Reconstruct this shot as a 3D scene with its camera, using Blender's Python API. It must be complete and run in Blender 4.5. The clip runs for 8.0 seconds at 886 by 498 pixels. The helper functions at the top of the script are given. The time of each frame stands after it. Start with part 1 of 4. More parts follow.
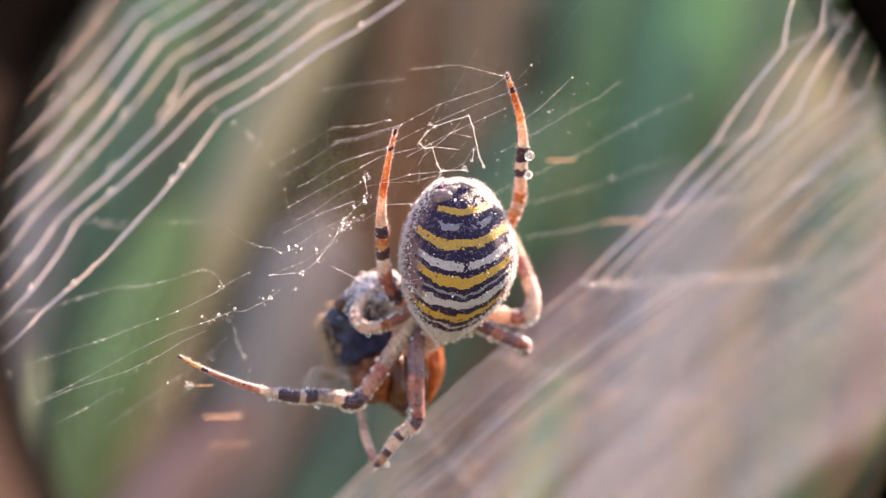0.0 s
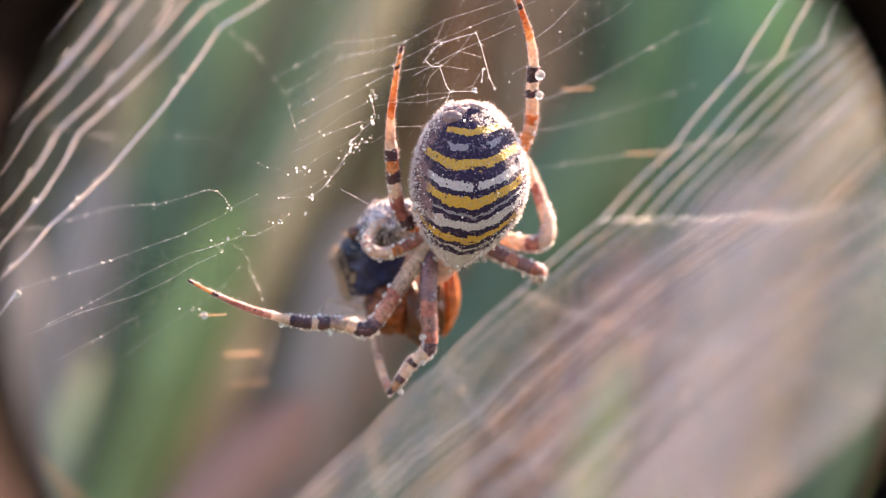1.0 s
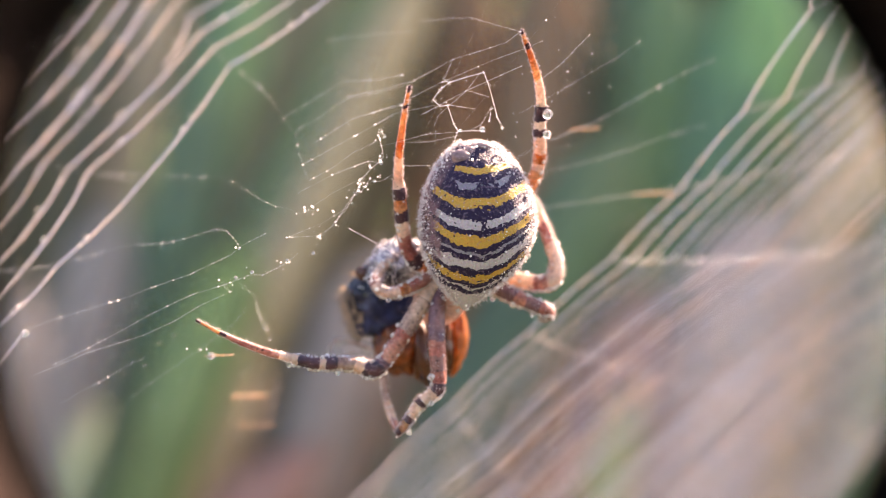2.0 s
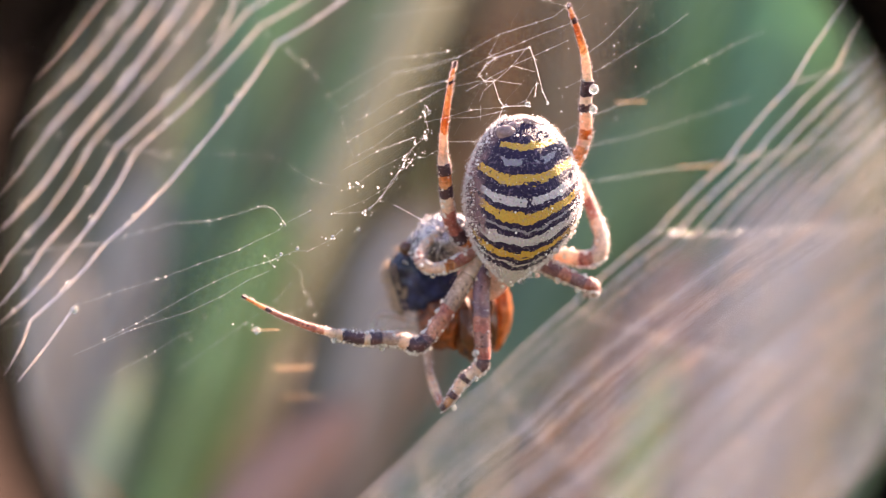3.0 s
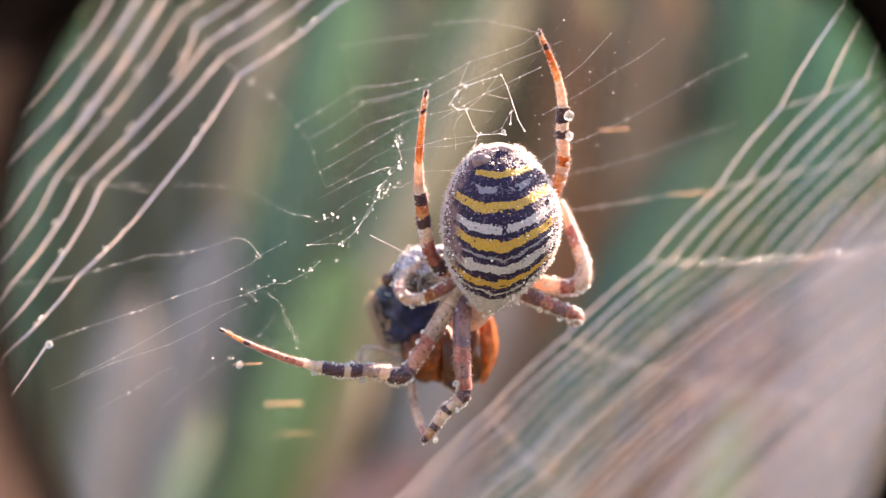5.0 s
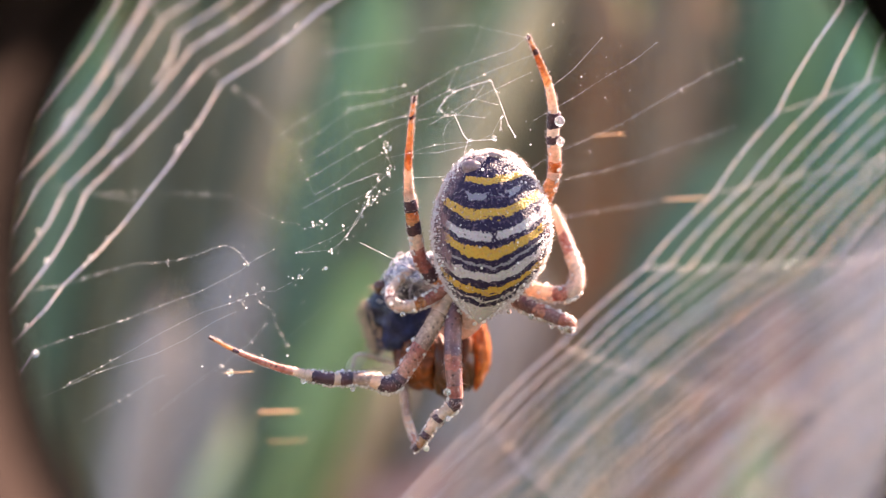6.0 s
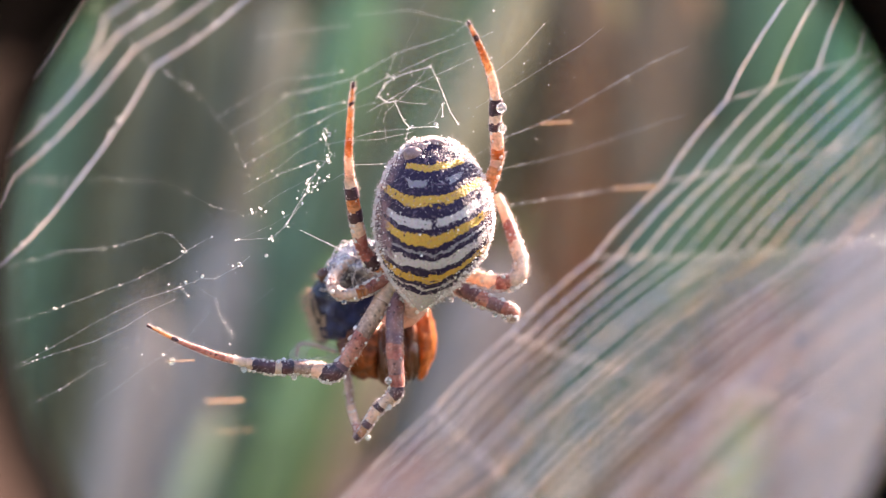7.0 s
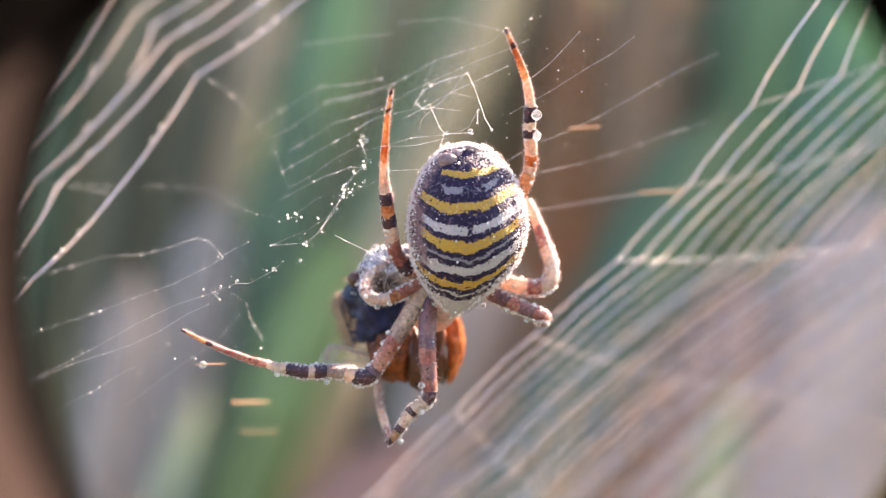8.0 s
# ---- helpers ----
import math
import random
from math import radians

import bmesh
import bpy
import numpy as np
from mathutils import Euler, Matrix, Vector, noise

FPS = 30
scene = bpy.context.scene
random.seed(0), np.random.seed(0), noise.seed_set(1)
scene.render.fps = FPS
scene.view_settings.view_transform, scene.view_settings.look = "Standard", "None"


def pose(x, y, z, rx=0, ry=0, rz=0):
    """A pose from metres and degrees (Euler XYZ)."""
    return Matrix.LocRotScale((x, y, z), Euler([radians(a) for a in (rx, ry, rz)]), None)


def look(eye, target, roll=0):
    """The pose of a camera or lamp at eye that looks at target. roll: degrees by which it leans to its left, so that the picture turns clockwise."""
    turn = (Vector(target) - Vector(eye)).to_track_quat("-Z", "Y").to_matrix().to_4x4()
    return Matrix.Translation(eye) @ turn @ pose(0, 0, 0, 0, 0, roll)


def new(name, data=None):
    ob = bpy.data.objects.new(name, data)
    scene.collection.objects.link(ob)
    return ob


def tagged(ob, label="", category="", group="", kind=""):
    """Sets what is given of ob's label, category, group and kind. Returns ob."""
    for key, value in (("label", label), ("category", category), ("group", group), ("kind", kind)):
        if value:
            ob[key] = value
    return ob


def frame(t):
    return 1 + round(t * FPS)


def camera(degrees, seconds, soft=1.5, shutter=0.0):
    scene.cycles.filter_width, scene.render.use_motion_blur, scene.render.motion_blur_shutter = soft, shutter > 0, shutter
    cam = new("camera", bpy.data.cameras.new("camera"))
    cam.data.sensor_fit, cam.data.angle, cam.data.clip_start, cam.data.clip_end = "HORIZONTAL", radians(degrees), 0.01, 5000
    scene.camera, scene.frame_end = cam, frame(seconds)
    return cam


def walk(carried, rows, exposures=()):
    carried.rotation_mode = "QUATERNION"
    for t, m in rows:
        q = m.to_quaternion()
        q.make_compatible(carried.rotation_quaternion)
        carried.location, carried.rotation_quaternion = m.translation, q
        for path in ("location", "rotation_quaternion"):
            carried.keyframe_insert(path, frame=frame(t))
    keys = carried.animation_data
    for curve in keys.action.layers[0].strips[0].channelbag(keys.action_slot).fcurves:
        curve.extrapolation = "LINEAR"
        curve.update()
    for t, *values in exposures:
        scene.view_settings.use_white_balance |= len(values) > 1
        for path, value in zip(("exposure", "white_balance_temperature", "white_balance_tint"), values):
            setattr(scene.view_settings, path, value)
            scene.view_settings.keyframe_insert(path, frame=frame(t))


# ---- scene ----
LENS = 40.8
EYE = 0.5                      # height of the first level eye over the soil, metres
MM = 0.001
# seconds, eye in millimetres from the mid-clip eye, yaw, pitch, roll in degrees
ROWS = [
    (0.0, -7.43, -1.52, 7.29, -4.83, -1.64, -1.57),
    (0.2, -5.82, -1.76, 5.88, -4.00, -1.55, -0.99),
    (0.5, -4.36, -1.49, 2.89, -2.87, -0.88, -1.05),
    (0.7, -3.75, -0.78, 2.17, -1.90, -0.29, -0.79),
    (1.0, -3.30, -0.82, 0.98, -1.91, -1.55, -0.80),
    (1.2, -3.35, -0.75, 0.70, -1.93, 0.04, -0.75),
    (2.3, -3.57, -0.55, 0.17, -1.22, 0.76, -0.52),
    (2.5, -3.35, -0.48, 0.12, -0.65, 0.49, -0.57),
    (2.7, -3.69, -0.37, 0.95, -0.46, -0.85, -0.38),
    (3.0, -4.34, -0.32, 1.64, 0.01, -1.25, -0.72),
    (3.3, -4.29, -0.03, 1.40, 0.42, -0.40, -0.53),
    (3.5, -4.19, -0.28, 0.89, 0.15, -1.11, -0.53),
    (3.7, -3.64, -0.01, 0.64, 0.22, -1.17, -0.13),
    (4.0, -2.69, -0.22, 0.03, -0.32, 0.03, -0.21),
    (4.2, -1.43, -0.32, -0.01, -0.42, -1.56, -0.04),
    (4.5, 0.00, 0.00, 0.00, 0.00, 0.00, 0.00),
    (4.7, 0.53, -0.25, 0.07, 0.56, -0.31, 0.07),
    (5.0, 1.24, 0.32, 0.24, 2.37, 1.04, 0.29),
    (5.2, 1.17, 0.29, 0.41, 2.67, 1.69, 0.51),
    (6.3, 3.91, 1.52, 0.55, 3.35, 0.40, 0.37),
    (6.5, 3.63, 1.61, 0.15, 3.00, -0.14, 0.57),
    (6.8, 5.94, 1.61, 0.23, 2.38, 0.19, 0.78),
    (7.0, 7.01, 2.05, 0.09, 2.71, 0.88, 0.34),
    (7.2, 7.26, 1.31, -0.14, 2.46, 1.21, 0.39),
    (7.5, 6.73, 1.95, -0.84, 1.51, 1.45, 0.11),
    (7.7, 5.22, 1.38, 0.34, 1.74, 0.75, 0.19),
    (8.0, 2.69, 1.48, 1.75, 1.64, 0.13, 0.04),
]


def eye_pose(x, y, z, yaw, pitch, roll):
    return pose(x * MM, y * MM, EYE + z * MM, pitch, 0, yaw) @ pose(0, 0, 0, 90, roll, 0)


HUB = Vector((0.7, 97.2, 500.0 + 6.5)) * MM
SWAY = ((0.0, 0.0), (3.7, 0.0), (4.2, 0.4), (4.7, 1.1), (5.2, 1.5), (6.3, 2.1), (8.0, 2.1))   # seconds, degrees


def sway(t):
    """The slow turn of the web in the breeze about an upright line through its hub; the hand that holds the camera follows it."""
    for (a, p), (b, q) in zip(SWAY, SWAY[1:]):
        if a <= t <= b:
            return Matrix.Translation(HUB) @ pose(0, 0, 0, 0, 0, p + (q - p) * (t - a) / (b - a)) @ Matrix.Translation(-HUB)


cam = camera(LENS, 8.0, soft=1.1)
cam.data.dof.use_dof = True
cam.data.dof.focus_distance = 0.0918
cam.data.dof.aperture_fstop = 11.5
walk(cam, [(t, sway(t) @ eye_pose(*r)) for t, *r in ROWS], exposures=[(0.0, 2.95, 7600, 24), (4.5, 3.06, 7650, 24), (6.5, 3.06, 7150, 23), (8.0, 3.08, 7050, 19)])

# ---- world and sun ----
SUN_TO = Vector((0.55, 0.50, 0.67)).normalized()
world = bpy.data.worlds.new("sky")
scene.world = world
world.use_nodes = True
sky = world.node_tree.nodes.new("ShaderNodeTexSky")
sky.sky_type = "NISHITA"
sky.sun_disc = False
sky.sun_elevation = math.asin(SUN_TO.z)
sky.sun_rotation = math.atan2(SUN_TO.x, SUN_TO.y)
world.node_tree.links.new(sky.outputs[0], world.node_tree.nodes["Background"].inputs[0])
world.node_tree.nodes["Background"].inputs[1].default_value = 0.075
sun_data = bpy.data.lights.new("sun", "SUN")
sun_data.energy, sun_data.angle, sun_data.color = 5.0, radians(0.6), (1.0, 0.82, 0.66)
sun = new("sun", sun_data)
sun.matrix_world = look(SUN_TO * 30, (0, 0, 0))


# ---- materials ----
def material(name, base, rough=0.5, vary=0.25, scale=900.0, second=None, bump=0.0, translucent=0.0,
             metallic=0.0, transmission=0.0, ior=1.45, coat=0.0, sheen=0.0, sub=0.0, specks=0.0):
    """A surface with colour that varies at two scales, fine relief and, for thin things, light that passes through."""
    m = bpy.data.materials.new(name)
    m.use_nodes = True
    nodes, links = m.node_tree.nodes, m.node_tree.links
    b = nodes["Principled BSDF"]
    b.inputs["Roughness"].default_value = rough
    b.inputs["Metallic"].default_value = metallic
    b.inputs["Transmission Weight"].default_value = transmission
    b.inputs["IOR"].default_value = ior
    b.inputs["Coat Weight"].default_value = coat
    b.inputs["Sheen Weight"].default_value = sheen
    if sub:
        b.inputs["Subsurface Weight"].default_value = sub
        b.inputs["Subsurface Radius"].default_value = (1.0, 0.6, 0.4)
        b.inputs["Subsurface Scale"].default_value = 0.0006
    coords = nodes.new("ShaderNodeTexCoord")
    fine, broad = nodes.new("ShaderNodeTexNoise"), nodes.new("ShaderNodeTexNoise")
    fine.inputs["Scale"].default_value, fine.inputs["Detail"].default_value = scale, 4
    broad.inputs["Scale"].default_value, broad.inputs["Detail"].default_value = scale * 0.17, 2
    links.new(coords.outputs["Object"], fine.inputs["Vector"])
    links.new(coords.outputs["Object"], broad.inputs["Vector"])
    other = second or tuple(c * (1 - vary) for c in base)
    mix = nodes.new("ShaderNodeMix")
    mix.data_type = "RGBA"
    mix.inputs["A"].default_value, mix.inputs["B"].default_value = (*base, 1), (*other, 1)
    ramp = nodes.new("ShaderNodeMapRange")
    ramp.inputs["From Min"].default_value, ramp.inputs["From Max"].default_value = 0.36, 0.64
    links.new(broad.outputs["Fac"], ramp.inputs["Value"])
    links.new(ramp.outputs["Result"], mix.inputs["Factor"])
    grain = nodes.new("ShaderNodeMix")
    grain.data_type, grain.blend_type = "RGBA", "MULTIPLY"
    grain.inputs["Factor"].default_value = vary
    links.new(mix.outputs["Result"], grain.inputs["A"])
    mottle = nodes.new("ShaderNodeMapRange")
    mottle.inputs["From Min"].default_value, mottle.inputs["From Max"].default_value = 0.36, 0.62
    mottle.inputs["To Min"].default_value = 0.15
    links.new(fine.outputs["Fac"], mottle.inputs["Value"])
    links.new(mottle.outputs["Result"], grain.inputs["B"])
    if specks:
        cell = nodes.new("ShaderNodeTexVoronoi")
        cell.inputs["Scale"].default_value = specks
        links.new(coords.outputs["Object"], cell.inputs["Vector"])
        near = nodes.new("ShaderNodeMapRange")
        near.inputs["From Min"].default_value, near.inputs["From Max"].default_value = 0.1, 0.26
        near.inputs["To Min"].default_value = 0.12
        links.new(cell.outputs["Distance"], near.inputs["Value"])
        spot = nodes.new("ShaderNodeMix")
        spot.data_type, spot.blend_type = "RGBA", "MULTIPLY"
        spot.inputs["Factor"].default_value = 0.85
        links.new(grain.outputs["Result"], spot.inputs["A"])
        links.new(near.outputs["Result"], spot.inputs["B"])
        grain = spot
    links.new(grain.outputs["Result"], b.inputs["Base Color"])
    if bump:
        bp = nodes.new("ShaderNodeBump")
        bp.inputs["Strength"].default_value, bp.inputs["Distance"].default_value = bump, 0.3 / scale
        links.new(fine.outputs["Fac"], bp.inputs["Height"])
        links.new(bp.outputs["Normal"], b.inputs["Normal"])
    if translucent:
        tr, both = nodes.new("ShaderNodeBsdfTranslucent"), nodes.new("ShaderNodeMixShader")
        links.new(grain.outputs["Result"], tr.inputs["Color"])
        both.inputs["Fac"].default_value = translucent
        links.new(b.outputs[0], both.inputs[1])
        links.new(tr.outputs[0], both.inputs[2])
        links.new(both.outputs[0], nodes["Material Output"].inputs["Surface"])
    return m


SILK = material("silk", (0.94, 0.85, 0.82), 0.18, 0.15, 2200, (0.72, 0.72, 0.82), 0.4, translucent=0.4)
SILK_PEACH = material("peach_silk", (0.95, 0.79, 0.7), 0.2, 0.15, 2200, (0.78, 0.7, 0.72), 0.4, translucent=0.45)
SILK_FINE = material("fine_silk", (0.9, 0.9, 0.92), 0.25, 0.08, 2000, translucent=0.4)
TUFT = material("amber_silk", (0.9, 0.68, 0.5), 0.3, 0.15, 2000, translucent=0.5)
DEW = material("dew", (0.95, 0.95, 0.95), 0.04, 0.0, 500, transmission=0.85, ior=1.33)
DEW_FINE = material("fine_dew", (0.98, 0.97, 0.98), 0.05, 0.0, 3000, transmission=0.4, ior=1.33, translucent=0.45)
CHITIN_ORANGE = material("orange_chitin", (0.56, 0.17, 0.045), 0.36, 0.5, 3600, (0.82, 0.48, 0.26), 0.8, translucent=0.55)
CHITIN_FLESH = material("pale_pink_chitin", (0.78, 0.5, 0.43), 0.42, 0.3, 3200, (0.66, 0.38, 0.32), 0.5, translucent=0.25)
CHITIN_DARK = material("dark_chitin", (0.03, 0.017, 0.036), 0.35, 0.4, 4500, (0.1, 0.035, 0.045), 0.6)
CHITIN_PALE = material("pale_chitin", (0.9, 0.73, 0.61), 0.4, 0.3, 3200, (0.85, 0.56, 0.42), 0.7, translucent=0.45)
CHITIN_PINK = material("pinkish_chitin", (0.68, 0.33, 0.26), 0.42, 0.5, 3200, (0.42, 0.13, 0.11), 0.7, translucent=0.3, specks=1900)
CHITIN_MAUVE = material("mauve_chitin", (0.13, 0.07, 0.105), 0.42, 0.4, 3200, (0.26, 0.12, 0.11), 0.5, specks=1900)
CHITIN_GREY = material("grey_chitin", (0.5, 0.34, 0.27), 0.45, 0.5, 2500, (0.25, 0.15, 0.14), 0.5, specks=1700)
CHITIN_BLUNT = material("pinkish_brown_chitin", (0.36, 0.25, 0.23), 0.55, 0.4, 2500, (0.24, 0.16, 0.17), 0.6)
HAIR = material("pale_hair", (0.85, 0.72, 0.72), 0.35, 0.2, 2500, translucent=0.55)
SHELL_BROWN = material("dark_brown_shell", (0.07, 0.022, 0.01), 0.35, 0.5, 1500, (0.14, 0.04, 0.015), 0.5)
FUR = material("brown_fur", (0.74, 0.55, 0.4), 0.5, 0.3, 2500, translucent=0.5)
# The bluish second colour paints sky highlights onto the dark shell.
PREY_DARK = material("blue_black_shell_sky_sheen", (0.005, 0.005, 0.012), 0.28, 0.6, 1500, (0.025, 0.038, 0.12), 0.75)
PREY_DARK.node_tree.nodes["Principled BSDF"].inputs["Specular IOR Level"].default_value = 0.28
PREY_GREY = material("silk_wrapped_shell", (0.5, 0.46, 0.5), 0.22, 0.7, 2600, (0.1, 0.09, 0.13), 0.9)
PREY_ORANGE = material("orange_brown_shell", (0.33, 0.08, 0.018), 0.33, 0.7, 1700, (0.13, 0.03, 0.012), 1.0, translucent=0.3, specks=1300)
PREY_RIM = material("amber_shell_edge", (0.62, 0.22, 0.06), 0.35, 0.6, 1500, (0.42, 0.13, 0.035), 0.8, translucent=0.5)
WING = material("clear_wing", (0.75, 0.72, 0.74), 0.3, 0.2, 1500, translucent=0.4)
clear, veil = WING.node_tree.nodes.new("ShaderNodeBsdfTransparent"), WING.node_tree.nodes.new("ShaderNodeMixShader")
veil.inputs["Fac"].default_value = 0.84
wing_out = WING.node_tree.nodes["Material Output"].inputs["Surface"]
WING.node_tree.links.new(wing_out.links[0].from_socket, veil.inputs[1])
WING.node_tree.links.new(clear.outputs[0], veil.inputs[2])
WING.node_tree.links.new(veil.outputs[0], wing_out)
LEAF_GREEN = material("fresh_green_leaf", (0.4, 0.55, 0.26), 0.5, 0.12, 40, (0.28, 0.37, 0.16), 0.1, translucent=0.5)
LEAF_DARK = material("dark_green_leaf", (0.145, 0.235, 0.165), 0.5, 0.12, 40, (0.17, 0.23, 0.17), 0.1, translucent=0.55)
LEAF_TAN = material("dry_tan_leaf", (0.46, 0.425, 0.315), 0.6, 0.12, 40, (0.37, 0.35, 0.26), 0.1, translucent=0.4)
LEAF_BROWN = material("dead_brown_leaf", (0.265, 0.195, 0.13), 0.6, 0.15, 40, (0.31, 0.175, 0.1), 0.1, translucent=0.35)
LEAF_OLIVE = material("olive_brown_leaf", (0.2, 0.16, 0.1), 0.6, 0.15, 40, (0.13, 0.12, 0.07), 0.1, translucent=0.35)
LEAF_FRESH = material("sunlit_green_leaf", (0.18, 0.34, 0.21), 0.5, 0.12, 40, (0.2, 0.32, 0.18), 0.1, translucent=0.5)
LEAF_MAUVE = material("brownish_mauve_leaf", (0.42, 0.37, 0.35), 0.65, 0.15, 40, (0.37, 0.34, 0.32), 0.1, translucent=0.35)
LEAF_DULL = material("dull_olive_leaf", (0.21, 0.22, 0.165), 0.6, 0.12, 40, (0.19, 0.21, 0.16), 0.1, translucent=0.5)
LEAF_PINK = material("reddish_dry_leaf", (0.46, 0.29, 0.25), 0.6, 0.2, 60, (0.4, 0.26, 0.22), 0.2, translucent=0.4)
LEAF_TEAL = material("muted_green_leaf", (0.185, 0.31, 0.205), 0.5, 0.12, 40, (0.22, 0.29, 0.19), 0.1, translucent=0.5)
# Paler than the other green leaves: sunlight on low grass put into the colour.
LEAF_SUNLIT = material("sunlit_pale_leaf", (0.46, 0.53, 0.36), 0.5, 0.12, 40, (0.48, 0.5, 0.38), 0.1, translucent=0.5)
LEAF_SAGE = material("sage_dry_leaf", (0.31, 0.32, 0.265), 0.6, 0.12, 40, (0.39, 0.35, 0.3), 0.1, translucent=0.4)
LEAF_GREY = material("greyish_dry_stalk", (0.46, 0.4, 0.37), 0.65, 0.12, 40, (0.42, 0.36, 0.33), 0.1, translucent=0.3)
SOIL = material("meadow_soil", (0.04, 0.06, 0.02), 0.9, 0.5, 30, (0.065, 0.055, 0.03), 0.6)
PLASTIC = material("black_plastic", (0.003, 0.0023, 0.0021), 0.9, 0.2, 800, bump=0.1)
PLASTIC.node_tree.nodes["Principled BSDF"].inputs["Specular IOR Level"].default_value = 0.03

SLEEVE = material("dark_brown_sleeve", (0.022, 0.0155, 0.014), 1.0, 0.2, 800, bump=0.1)
SLEEVE.node_tree.nodes["Principled BSDF"].inputs["Specular IOR Level"].default_value = 0.03


# ---- mesh helpers ----
def part(name, bm, mats, parent=None, label="", smooth=True, kind=""):
    """Link a bmesh as one mesh object, under a parent if there is one."""
    me = bpy.data.meshes.new(name)
    bm.to_mesh(me)
    bm.free()
    return linked(name, me, mats, parent, label, smooth, kind)


def linked(name, me, mats, parent=None, label="", smooth=True, kind=""):
    for m in mats if isinstance(mats, (list, tuple)) else [mats]:
        me.materials.append(m)
    if smooth:
        me.shade_smooth()
    ob = new(name, me)
    ob.parent = parent
    return tagged(ob, label, kind=kind)


def thing(name, place, label, category, group="", kind=""):
    ob = new(name)
    ob.empty_display_size = 0.005
    ob.location = place
    return tagged(ob, label, category, group, kind)


def smooth_path(points, steps):
    """A Catmull-Rom line through points, with that many steps between each two."""
    p = [Vector(q) for q in points]
    p = [p[0] * 2 - p[1]] + p + [p[-1] * 2 - p[-2]]
    out = []
    for i in range(1, len(p) - 2):
        for k in range(steps):
            t = k / steps
            a, b, c, d = p[i - 1], p[i], p[i + 1], p[i + 2]
            out.append(0.5 * ((2 * b) + (c - a) * t + (2 * a - 5 * b + 4 * c - d) * t * t + (3 * b - a - 3 * c + d) * t ** 3))
    out.append(p[-2])
    return out


def tube(bm, path, radii, sides=8, tint=None, flat=1.0):
    """Sweep a ring along a path. radii: one for each point. tint: a material slot for each stretch."""
    rings = []
    up = Vector((0.13, -0.3, 0.94)).normalized()
    for i, p in enumerate(path):
        d = (path[min(i + 1, len(path) - 1)] - path[max(i - 1, 0)]).normalized()
        s = d.cross(up)
        if s.length < 1e-6:
            s = d.cross(Vector((1, 0, 0)))
        s.normalize()
        u = s.cross(d).normalized()
        r = radii[i]
        rings.append([bm.verts.new(p + s * (r * math.cos(a)) + u * (r * flat * math.sin(a)))
                      for a in (2 * math.pi * k / sides for k in range(sides))])
    for i in range(len(rings) - 1):
        for k in range(sides):
            f = bm.faces.new((rings[i][k], rings[i][(k + 1) % sides], rings[i + 1][(k + 1) % sides], rings[i + 1][k]))
            if tint:
                f.material_index = tint[i]
    for ring, flip in ((rings[0], True), (rings[-1], False)):
        f = bm.faces.new(ring[::-1] if not flip else ring)
        if tint:
            f.material_index = tint[0] if flip else tint[-1]
    return rings


def spike(bm, root, tip, r, slot=0, sides=3):
    d = (tip - root).normalized()
    s = d.cross(Vector((0.3, 0.5, 0.8))).normalized()
    u = s.cross(d)
    base = [bm.verts.new(root + (s * math.cos(a) + u * math.sin(a)) * r) for a in (2 * math.pi * k / sides for k in range(sides))]
    top = bm.verts.new(tip)
    for k in range(sides):
        bm.faces.new((base[k], base[(k + 1) % sides], top)).material_index = slot


def ball_mesh(name, mat, level=2):
    bm = bmesh.new()
    bmesh.ops.create_icosphere(bm, subdivisions=level, radius=1.0)
    me = bpy.data.meshes.new(name)
    bm.to_mesh(me)
    bm.free()
    me.shade_smooth()
    me.materials.append(mat)
    return me


UNIT = np.array([(0, 0, 1), (0.894, 0, 0.447), (0.276, 0.851, 0.447), (-0.724, 0.526, 0.447), (-0.724, -0.526, 0.447), (0.276, -0.851, 0.447),
                 (0.724, 0.526, -0.447), (-0.276, 0.851, -0.447), (-0.894, 0, -0.447), (-0.276, -0.851, -0.447), (0.724, -0.526, -0.447), (0, 0, -1)])
UNIT_F = [(0, 1, 2), (0, 2, 3), (0, 3, 4), (0, 4, 5), (0, 5, 1), (1, 6, 2), (2, 7, 3), (3, 8, 4), (4, 9, 5), (5, 10, 1),
          (6, 7, 2), (7, 8, 3), (8, 9, 4), (9, 10, 5), (10, 6, 1), (6, 11, 7), (7, 11, 8), (8, 11, 9), (9, 11, 10), (10, 11, 6)]


def beads(name, spots, mat, parent, label="", kind="stuff"):
    """Many tiny droplets in one mesh. spots: rows of a place and a radius."""
    verts, faces = [], []
    for p, r in spots:
        n0 = len(verts)
        verts.extend((UNIT * r + np.array(p)).tolist())
        faces.extend([(a + n0, b + n0, c + n0) for a, b, c in UNIT_F])
    me = bpy.data.meshes.new(name)
    me.from_pydata(verts, [], faces)
    return linked(name, me, mat, parent, label, True, kind)


# ---- ground and far meadow ----
def build_ground():
    bm = bmesh.new()
    n = 40
    grid = {}
    for i in range(n + 1):
        for j in range(n + 1):
            x, y = ((2 * i / n - 1) ** 3) * 400, ((2 * j / n - 1) ** 3) * 400
            grid[i, j] = bm.verts.new((x, y, 0.03 * noise.noise(Vector((x, y, 0)) * 0.8) - 0.02))
    for i in range(n):
        for j in range(n):
            bm.faces.new((grid[i, j], grid[i + 1, j], grid[i + 1, j + 1], grid[i, j + 1]))
    tagged(part("ground", bm, SOIL), "dark meadow soil with thin grass", "ground", kind="structure")


